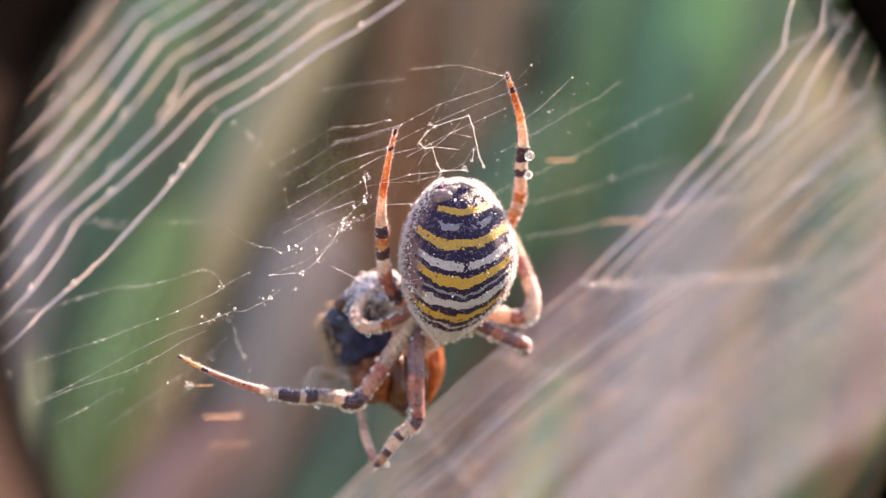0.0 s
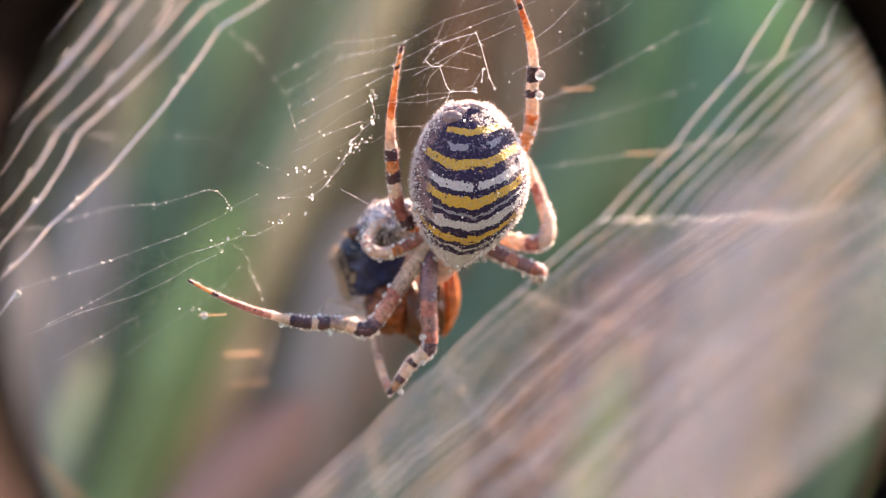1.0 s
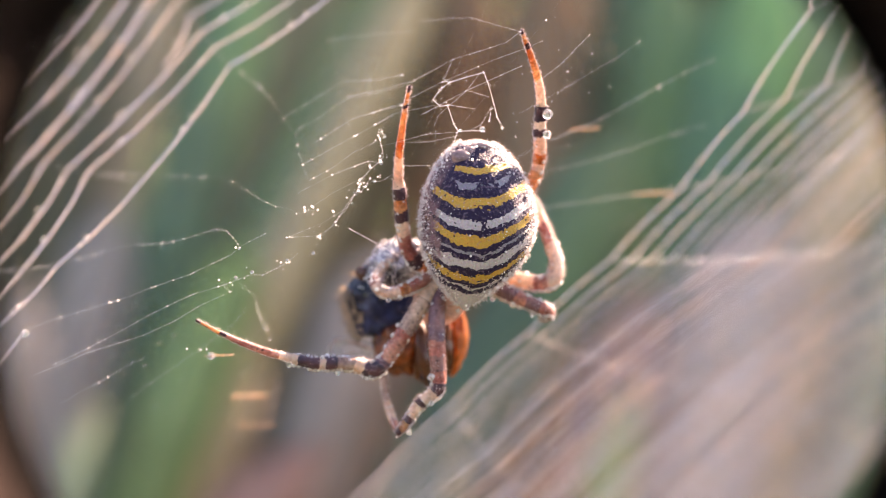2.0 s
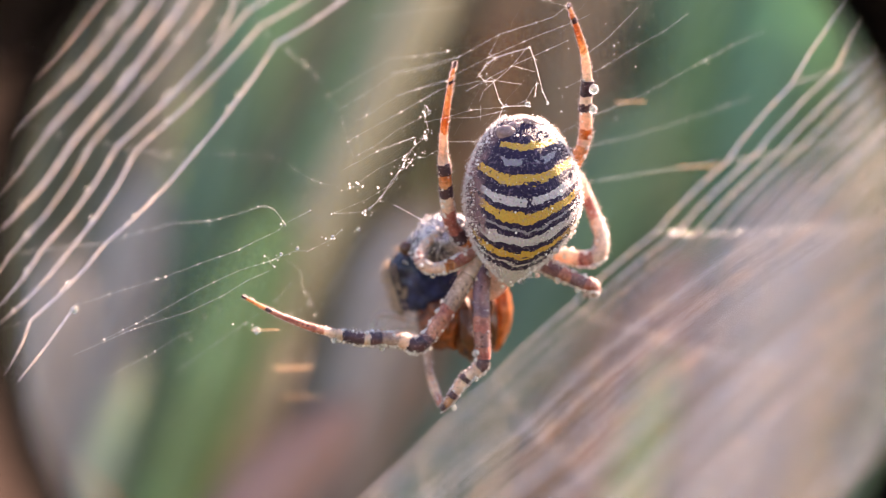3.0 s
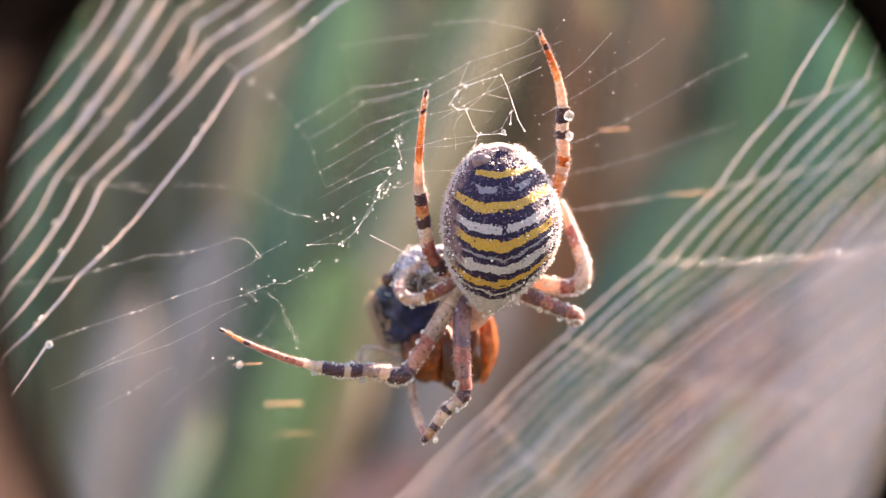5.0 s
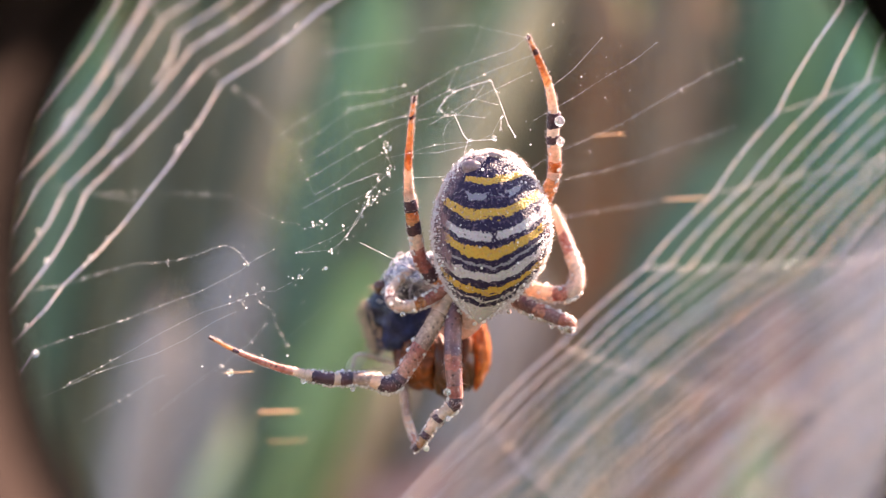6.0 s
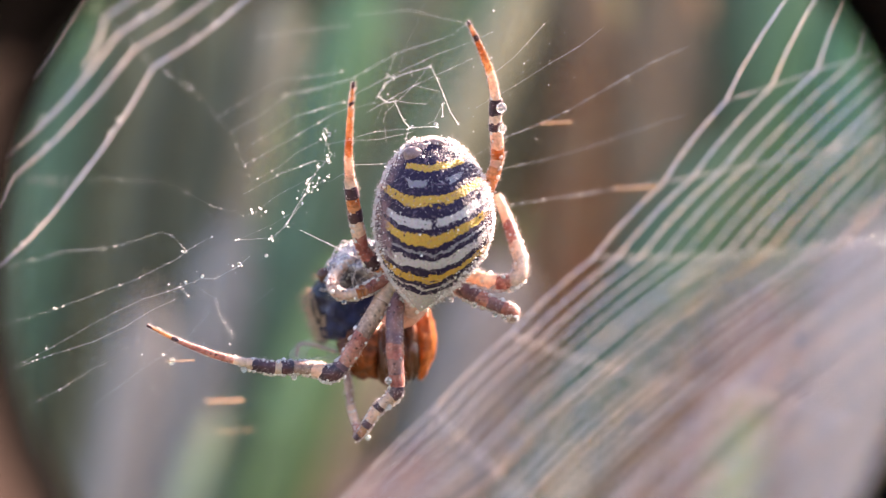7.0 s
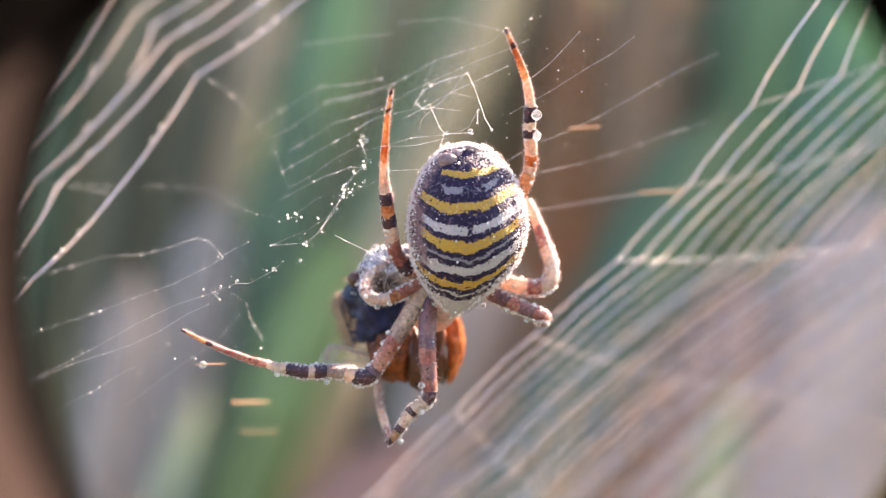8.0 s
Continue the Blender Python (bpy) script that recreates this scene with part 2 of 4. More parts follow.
def blade_into(bm, base, heading, height, lean, bend, width, slot=0, fold=0.25, steps=9):
    """One grass blade: a folded, tapered strip with thickness that bends over to one side."""
    d = Vector((math.cos(heading), math.sin(heading), 0))
    side = Vector((-d.y, d.x, 0))
    rows = []
    for k in range(steps + 1):
        t = k / steps
        c = Vector(base) + d * (lean * t + bend * t * t) + Vector((0, 0, height * t - abs(bend) * 0.35 * t ** 3))
        w = width * (0.55 + 0.9 * t - 1.4 * t * t) if t < 0.97 else width * 0.03
        w = max(w, width * 0.03)
        lift = d * (-w * fold)
        th = d * (-0.0006)
        rows.append([bm.verts.new(c - side * w * 0.5), bm.verts.new(c + lift), bm.verts.new(c + side * w * 0.5), bm.verts.new(c + lift * 0.8 + th)])
    for a, b in zip(rows, rows[1:]):
        for k in range(4):
            bm.faces.new((a[k], a[(k + 1) % 4], b[(k + 1) % 4], b[k])).material_index = slot


def build_meadow():
    mats = [LEAF_GREEN, LEAF_DARK, LEAF_TAN, LEAF_BROWN, LEAF_GREY, LEAF_PINK]
    bm = bmesh.new()
    rnd = random.Random(5)
    for k in range(1000):
        y = rnd.uniform(1.15, 2.6)
        x = rnd.uniform(-0.62, 0.62) * y
        slot = rnd.choices(range(6), (6, 5, 4, 2, 6, 3))[0]
        blade_into(bm, (x, y, -0.02), rnd.uniform(-0.6, 0.9), rnd.uniform(0.4, 0.9) * (0.6 + 0.3 * y), rnd.uniform(0.0, 0.22), rnd.uniform(0.02, 0.3),
                   rnd.uniform(0.012, 0.03), slot, steps=6)
    for k in range(11000):
        a, r = rnd.uniform(0, 2 * math.pi), 0.55 + 4.6 * rnd.random() ** 0.8
        x, y = r * math.cos(a), r * math.sin(a)
        if y > 0.6 and abs(x) < 0.6 * y and y < 2.7:
            continue
        slot = rnd.choices(range(6), (6, 6, 3, 2, 3, 1))[0]
        blade_into(bm, (x, y, -0.02), rnd.uniform(0, 6.28), rnd.uniform(0.2, 0.5) + (0.5 if y > 2 else 0), rnd.uniform(-0.05, 0.15), rnd.uniform(-0.1, 0.2),
                   rnd.uniform(0.012, 0.03), slot, steps=4)
    tagged(part("meadow_grass", bm, mats), "dense tall meadow grass, green and dry mixed", "grass", kind="stuff")


def build_shrub(name, place, size, rnd):
    """A far shrub: stems and a crown of many small leaves."""
    root = thing(name, place, "dark green bushy shrub behind the meadow grass", "shrub", "shrubs behind the meadow")
    bm = bmesh.new()
    for k in range(9):
        a = rnd.uniform(0, 6.28)
        tip = Vector((math.cos(a) * size * 0.4, math.sin(a) * size * 0.4, size * rnd.uniform(0.7, 1.1)))
        path = smooth_path([(0, 0, 0), tip * 0.5 + Vector((0, 0, size * 0.1)), tip], 4)
        tube(bm, path, [size * 0.02 * (1 - 0.7 * i / len(path)) for i in range(len(path))], 5)
    part("stem", bm, LEAF_BROWN, root)
    bm = bmesh.new()
    for k in range(1700):
        a, h = rnd.uniform(0, 6.28), rnd.random()
        r = size * (0.28 + 0.4 * math.sqrt(rnd.random())) * (1.05 - 0.5 * h * h) * (0.8 + 0.3 * math.sin(3 * a + size))
        c = Vector((r * math.cos(a), r * math.sin(a), size * (0.05 + 1.1 * h)))
        u = Vector((rnd.uniform(-1, 1), rnd.uniform(-1, 1), rnd.uniform(-0.6, 0.6))).normalized() * size * 0.05
        v = u.cross(Vector((rnd.uniform(-1, 1), rnd.uniform(-1, 1), 1))).normalized() * size * 0.025
        q = [bm.verts.new(c - u), bm.verts.new(c + v), bm.verts.new(c + u), bm.verts.new(c - v)]
        bm.faces.new(q).material_index = rnd.choices((0, 1, 2), (3, 6, 1))[0]
    part("crown", bm, [LEAF_GREEN, LEAF_DARK, LEAF_TAN], root, kind="stuff")


def build_blade(name, label, mat, foot, tip, width, bow=0.0, group=""):
    """A single broad blade from its foot on the soil to its tip; bow: how far its middle swings aside."""
    root = thing(name, foot, label, "grass blade", group)
    a, b = Vector((0, 0, 0)), Vector(tip) - Vector(foot)
    side = Vector((b.z, 0, -b.x)).normalized()
    path = smooth_path([a, b * 0.5 + side * bow, b], 8)
    bm = bmesh.new()
    rows = []
    for i, p in enumerate(path):
        t = i / (len(path) - 1)
        w = width * (0.75 + 0.5 * t - 0.25 * t * t) * (1 if t < 0.9 else max(0.05, 1 - ((t - 0.9) / 0.1) ** 1.6))
        back = Vector((0, 1, 0)) * w * 0.1
        rows.append([bm.verts.new(p - side * w * 0.5), bm.verts.new(p + back), bm.verts.new(p + side * w * 0.5), bm.verts.new(p + back * 0.75 - Vector((0, 0.0007, 0)))])
    for r, s in zip(rows, rows[1:]):
        for k in range(4):
            bm.faces.new((r[k], r[(k + 1) % 4], s[(k + 1) % 4], s[k]))
    part("blade", bm, mat, root)
    bm = bmesh.new()
    tube(bm, [p + Vector((0, -0.0006, 0)) for p in path], [width * 0.045 * (1 - 0.8 * i / len(path)) for i in range(len(path))], 5)
    part("midrib", bm, mat, root)


def build_backdrop_plants():
    g = "broad blades behind the web"
    rows = [
        # label, material, sideways and downward offsets of two places on the blade as shares of its distance, distance, width, bow
        ('dull green grass blade far aside', LEAF_DULL, (-0.3292, 0.2519), (-0.3907, -0.0894), 1.1, 0.0991, 0),
        ('teal green grass blade far aside', LEAF_TEAL, (-0.4046, 0.2509), (-0.4611, -0.09), 1.06, 0.0955, 0),
        ('dull green grass blade at the meadow edge', LEAF_DULL, (-0.2679, 0.2527), (-0.3296, -0.0888), 1.12, 0.0796, 0),
        ('sage dry leaf between green blades', LEAF_SAGE, (-0.2111, 0.2534), (-0.2651, 0.0252), 1.15, 0.0600, 0),
        ('brownish mauve dry leaf low in the grass', LEAF_MAUVE, (-0.2536, 0.0537), (-0.3046, -0.2018), 0.93, 0.0617, 0),
        ('brownish mauve dry leaf at the meadow edge', LEAF_MAUVE, (-0.3306, -0.0133), (-0.3609, -0.2116), 0.8, 0.0493, 0),
        ('grass blade low in the meadow, sunlight put into its pale green', LEAF_SUNLIT, (-0.268, -0.1166), (-0.2951, -0.2111), 0.72, 0.0239, 0),
        ('teal green broad grass blade in half shade', LEAF_TEAL, (-0.1356, 0.2734), (-0.235, -0.1258), 1.0, 0.0711, 0),
        ('dull olive green blade between paler ones', LEAF_DULL, (-0.0833, 0.2646), (-0.138, 0.0597), 1.18, 0.1119, 0),
        ('muted green grass blade leaning over', LEAF_TEAL, (-0.0194, 0.2749), (-0.1696, -0.0685), 1.12, 0.0478, 0),
        ('dry tan grass blade leaning over', LEAF_TAN, (0.0163, 0.2802), (-0.1612, -0.1865), 0.78, 0.0407, -0.02),
        ('bright green broad grass blade leaning over', LEAF_GREEN, (-0.1376, 0.0265), (-0.2269, -0.2106), 0.75, 0.0498, 0),
        ('brown shaded leaf behind the spider', LEAF_OLIVE, (0.0165, 0.2563), (-0.0753, -0.0487), 1.14, 0.0757, 0),
        ('greyish mauve dry leaf', LEAF_MAUVE, (-0.0191, 0.0135), (-0.0877, -0.2096), 1.0, 0.0901, 0),
        ('reddish dry leaf low in the grass', LEAF_PINK, (-0.0789, -0.1528), (-0.1302, -0.2099), 0.75, 0.0533, 0),
        ('brown leaf standing upright', LEAF_BROWN, (0.0401, 0.2757), (0.0327, 0.0615), 1.16, 0.0935, 0),
        ('dead reddish brown leaf standing upright', LEAF_BROWN, (0.1163, 0.2767), (0.1039, 0.0622), 1.08, 0.0870, 0),
        ('dark green grass blade beside the brown leaf', LEAF_DARK, (0.2117, 0.2779), (0.1805, 0.0202), 1.12, 0.1062, 0),
        ('fresh green broad grass blade', LEAF_FRESH, (0.3026, 0.2791), (0.2612, 0.0639), 1.0, 0.0995, 0),
        ('dark green grass blade behind the web', LEAF_DARK, (0.1844, 0.125), (0.0673, -0.0853), 0.8, 0.0720, 0),
        ('greyish dry leaf below the spider', LEAF_GREY, (0.0952, -0.0186), (0.0211, -0.2087), 0.945, 0.0896, 0),
        ('pinkish dry leaf beyond the web', LEAF_PINK, (0.2045, -0.008), (0.1397, -0.2078), 0.87, 0.0619, 0),
        ('greyish dry leaf beyond the web', LEAF_GREY, (0.3042, 0.0548), (0.2347, -0.2071), 0.9, 0.1024, 0),
        ('green blade low beyond the web', LEAF_GREEN, (0.1911, -0.1079), (0.1587, -0.2077), 0.78, 0.0333, 0),
        ('tan dry leaf beyond the web', LEAF_TAN, (0.3991, 0.1752), (0.3242, -0.064), 0.96, 0.0956, 0),
        ('teal green blade beyond the web', LEAF_DARK, (0.4381, 0.0801), (0.382, -0.1205), 0.93, 0.0838, 0),
        ('dark green blade behind the fresh green one', LEAF_DARK, (0.3696, 0.28), (0.3136, 0.0788), 1.1, 0.0991, 0),
    ]
    for label, mat, (ax, az), (bx, bz), y, w, bow in rows:
        top = Vector((ax * y, y + 0.02, EYE + az * y))
        low = Vector((bx * y, y, EYE + bz * y))
        foot = top + (low - top) * ((top.z + 0.01) / (top.z - low.z))
        build_blade("grass_blade", label, mat, foot, top, w, bow, g)


# ---- the web ----
E1 = Vector((0.7834, -0.0298, 0.6209)).normalized()
E2 = Vector((0.4247, 0.7550, -0.4996)).normalized()
EN = E1.cross(E2).normalized()
CENTRE = (-8.26, -2.66)        # where the radial threads meet, beside the spider, in millimetres on the sheet
RADIALS = (-172, -159.2, -149.3, -137, -118.3, -89.3, -68, -50, -34, -19, -5.5, 3.5, 15.9, 28.1, 40.2, 55.6, 77.3, 100, 118, 136, 157, 174)
# angle, radius of the innermost sticky turn, spacing of the turns, extra gap after the first (millimetres)
ZONE = ((-180, 50, 2.2, 0), (-172, 46, 2.0, 0), (-159.2, 34.6, 1.8, 0.2), (-149.3, 30.2, 1.8, 0.6), (-137, 24.4, 2.0, 0.5), (-118.3, 20.4, 1.5, 2.4), (-89.3, 21.2, 1.5, 0.35), (-68, 22.2, 1.7, 0.4),
        (-50, 26, 2.2, 0), (-34, 34, 2.8, 0), (-19, 42, 3.4, 0), (-5.5, 47, 3.8, 0), (3.5, 47, 4.2, 0), (15.9, 44.4, 4.3, 0), (28.1, 38.1, 4.9, 0), (40.2, 33.0, 3.2, 0),
        (55.6, 28.5, 2.8, 0), (77.3, 25.4, 2.0, 0), (100, 26.9, 2.0, 0), (118, 32.2, 2.0, 0), (136, 46, 2.2, 0), (157, 60, 2.6, 0), (180, 50, 2.2, 0))
CURL = ((28, 0.0), (40.2, 0.04), (55.6, 0.12), (77.3, 0.17), (118, 0.17), (150, 0.0))
# threads of the open middle, in millimetres along and across the sheet from the hub
TOP_THREADS = (
    ((-1.8, -20.5), (1.3, -18.4), (3.8, -16.4)),
    ((-2.6, -16.8), (-0.5, -15.0), (1.3, -13.7)),
    ((-3.0, -15.4), (-0.7, -13.9), (1.8, -12.6), (5.1, -12.0), (7.3, -10.8), (9.2, -10.0), (10.6, -9.9)),
    ((-3.7, -13.5), (-0.1, -11.6), (1.1, -11.4), (3.5, -10.7), (6.1, -9.9), (7.5, -9.5), (10.1, -8.3), (11.7, -7.8)),
    ((-2.5, -11.6), (-1.0, -11.3), (2.0, -9.4)),
    ((0.7, -9.5), (2.8, -8.9), (4.6, -8.6), (9.3, -7.1)),
    ((-3.3, -9.6), (-2.1, -8.8), (0.2, -7.4), (2.6, -5.3)),
    ((-2.1, -8.8), (-0.0, -6.7), (2.4, -5.0)),
    ((-7.5, -10.3), (-4.6, -9.0), (-3.8, -7.9)),
    ((-2.7, -6.3), (-0.8, -4.2)),
)
SIDE_THREADS = (
    ((-7.5, -17.5), (-5.7, -17.2), (-3.7, -16.9), (-2.6, -16.8)),
    ((-7.5, -15.8), (-5.6, -15.4), (-3.0, -15.3), (-0.7, -13.8), (1.6, -12.6)),
    ((-7.2, -13.9), (-6.1, -13.7), (-3.6, -13.4), (-2.1, -12.6), (-0.1, -11.5)),
    ((-8.4, -12.7), (-5.1, -12.1), (-2.5, -11.5), (-1.0, -11.1)),
    ((-9.0, -11.2), (-7.1, -10.8), (-5.1, -10.6), (-2.6, -10.0)),
    ((-10.3, -10.9), (-7.4, -10.2), (-4.6, -8.9)),
    ((-10.3, -8.9), (-8.3, -8.7), (-5.8, -7.9)),
    ((-13.3, -7.9), (-10.4, -6.8), (-7.9, -6.4)),
    ((-7.0, -7.0), (-6.1, -7.6), (-5.3, -7.9), (-5.3, -7.4), (-6.5, -6.7)),
    ((-7.0, -7.0), (-8.3, -6.4), (-9.8, -6.0), (-11.0, -5.6), (-13.2, -7.9)),
    ((-7.0, -7.0), (-5.4, -7.0), (-4.8, -6.5), (-3.1, -6.1)),
)
LOW_THREADS = (
    ((-34.6, -8.5), (-33.0, -8.3), (-31.4, -7.8), (-28.4, -7.2), (-27.5, -6.9)),
    ((-31.0, -4.3), (-25.3, -4.0), (-24.3, -3.8), (-21.2, -3.6), (-19.2, -4.3)),
    ((-18.0, -4.9), (-18.8, -3.3), (-19.1, -2.3), (-19.6, -0.5)),
    ((-19.1, -8.2), (-19.2, -6.9)),
    ((-18.2, -6.8), (-18.1, -5.2)),
)
RIGHT_THREADS = (
    ((9.7, -4.4), (12.2, -4.4), (15.3, -5.2)),
    ((4.0, 0.9), (7.8, 1.5), (9.6, 2.4), (13.1, 3.7), (18.7, 5.0), (21.4, 5.7), (24.5, 6.9)),
    ((6.1, 4.2), (9.6, 6.7), (12.9, 8.8), (16.9, 10.8), (21.5, 13.3)),
    ((3.8, 7.4), (9.0, 11.8), (14.5, 16.6), (16.5, 18.2)),
    ((7.4, -2.8), (10.9, -2.0), (14.1, -1.5), (16.7, -1.0), (18.9, -0.9)),
)
TIP_THREADS = (
    ((4.5, -16.9), (7.7, -14.2), (10.6, -9.9)),
    ((5.1, -12.0), (3.7, -11.0)),
    ((1.1, -7.6), (1.8, -8.3), (4.6, -8.6), (6.4, -9.1)),
    ((4.6, -8.6), (5.9, -6.5)),
    ((2.9, -8.5), (4.5, -6.4)),
    ((5.7, -5.4), (4.2, -4.5), (3.3, -4.8)),
    ((0.3, -6.0), (1.0, -7.3)),
)
INNER_RADIALS = (
    ((-7.8, -23.8), (-7.6, -22.3), (-7.3, -21.1), (-7.3, -19.9), (-7.4, -18.0), (-7.5, -17.5), (-7.6, -15.4), (-8.2, -14.0), (-8.6, -12.7), (-9.1, -11.1)),
    ((-19.7, -24.1), (-18.4, -22.3), (-15.1, -18.4), (-13.5, -16.3), (-13.1, -15.2), (-12.9, -13.8), (-12.7, -12.7), (-12.2, -11.1), (-11.5, -10.2), (-11.4, -9.3), (-9.9, -8.3)),
    ((-25.9, -19.4), (-21.8, -17.0), (-20.0, -14.9), (-18.4, -13.9), (-16.5, -13.0), (-16.1, -12.3), (-16.1, -11.6), (-16.3, -10.1)),
    ((-31.4, -16.5), (-29.1, -15.4), (-25.4, -13.4), (-22.9, -12.2), (-20.5, -11.0), (-17.1, -10.1), (-16.3, -10.1), (-15.5, -10.0), (-14.2, -9.6)),
    ((-32.5, -12.2), (-29.7, -11.5), (-26.8, -10.7), (-24.9, -10.3), (-23.2, -9.8), (-21.4, -9.2), (-19.2, -8.0), (-17.3, -7.1), (-16.6, -6.2), (-14.6, -5.7), (-13.5, -5.7)),
    ((-34.6, -12.9), (-30.1, -11.1), (-26.3, -9.0), (-24.7, -8.4), (-24.1, -8.2), (-21.6, -7.8), (-19.9, -7.1)),
)
# single droplets on threads too thin to see
LOW_DROPS = ((-27.2, -2.0), (-25.4, -2.0), (-26.7, 0.7), (-24.6, -0.0), (-23.6, 2.3), (-22.8, 1.8), (-27.4, -1.1), (-29.8, 1.5), (-30.1, -1.8), (-32.1, -3.3), (-35.7, -4.7), (-20.7, -1.5), (-27.9, -6.5), (-21.1, -3.4), (-26.0, -6.7), (-24.7, -6.7), (-19.4, 0.3), (-16.1, -3.3), (-29.6, -6.5))
HIGH_DROPS = ((12.5, -6.1), (11.9, -3.3), (10.1, -1.7), (13.0, -0.5), (14.2, -1.8), (14.9, -3.1), (15.2, 1.7), (10.4, -6.4), (8.1, 0.3), (6.9, -3.3), (6.8, -2.3), (6.1, -1.2), (9.8, 4.5), (16.4, -2.7))



def zone(angle):
    for (a, r, s, g), (b, q, u, h) in zip(ZONE, ZONE[1:]):
        if a <= angle <= b:
            t = (angle - a) / (b - a)
            return r + (q - r) * t, s + (u - s) * t, g + (h - g) * t
    return 40.0, 2.4, 0.0


def curl(angle):
    """Degrees by which a radial thread veers for each millimetre beyond the innermost turn, where the sheet curls."""
    for (a, p), (b, q) in zip(CURL, CURL[1:]):
        if a <= angle <= b:
            return p + (q - p) * (angle - a) / (b - a)
    return 0.0


def sheet_point(r, angle, off=0.0):
    return flat_point(r, angle - curl(angle) * min(max(0.0, r - zone(angle)[0]), 45.0), off)


def flat_point(r, angle, off=0.0):
    """A place on the sheet of the web by its distance from the centre and its angle, in metres."""
    a = radians(angle)
    return (E1 * (CENTRE[0] + r * math.cos(a)) + E2 * (CENTRE[1] + r * math.sin(a)) + EN * off) * MM


def ab(a, b, off=0.0):
    return (E1 * a + E2 * b + EN * off) * MM


def thread(verts, faces, path, radius, sides=5, beady=0.0, pitch=0.00024, rnd=None, swell=()):
    """Add a silk thread to vertex and face lists; a beady one swells at even steps. swell: a factor for each stretch of the path."""
    pts, rad = [], []
    for i, (p, q) in enumerate(zip(path, path[1:])):
        thick = radius * (swell[i] if swell else 1.0)
        n = max(1, round((q - p).length / (pitch * 0.5))) if beady else max(1, round((q - p).length / 0.004))
        for k in range(n):
            pts.append(p.lerp(q, k / n))
            rad.append(thick * (1 + (beady if len(pts) % 2 else 0)) * (rnd.uniform(0.85, 1.15) if rnd else 1))
    pts.append(path[-1])
    rad.append(radius)
    start = len(verts)
    for i, p in enumerate(pts):
        d = (pts[min(i + 1, len(pts) - 1)] - pts[max(i - 1, 0)]).normalized()
        s = d.cross(EN).normalized()
        u = s.cross(d)
        for k in range(sides):
            a = 2 * math.pi * k / sides
            verts.append(p + (s * math.cos(a) + u * math.sin(a)) * rad[i])
    for i in range(len(pts) - 1):
        for k in range(sides):
            a, b = start + i * sides + k, start + i * sides + (k + 1) % sides
            faces.append((a, b, b + sides, a + sides))


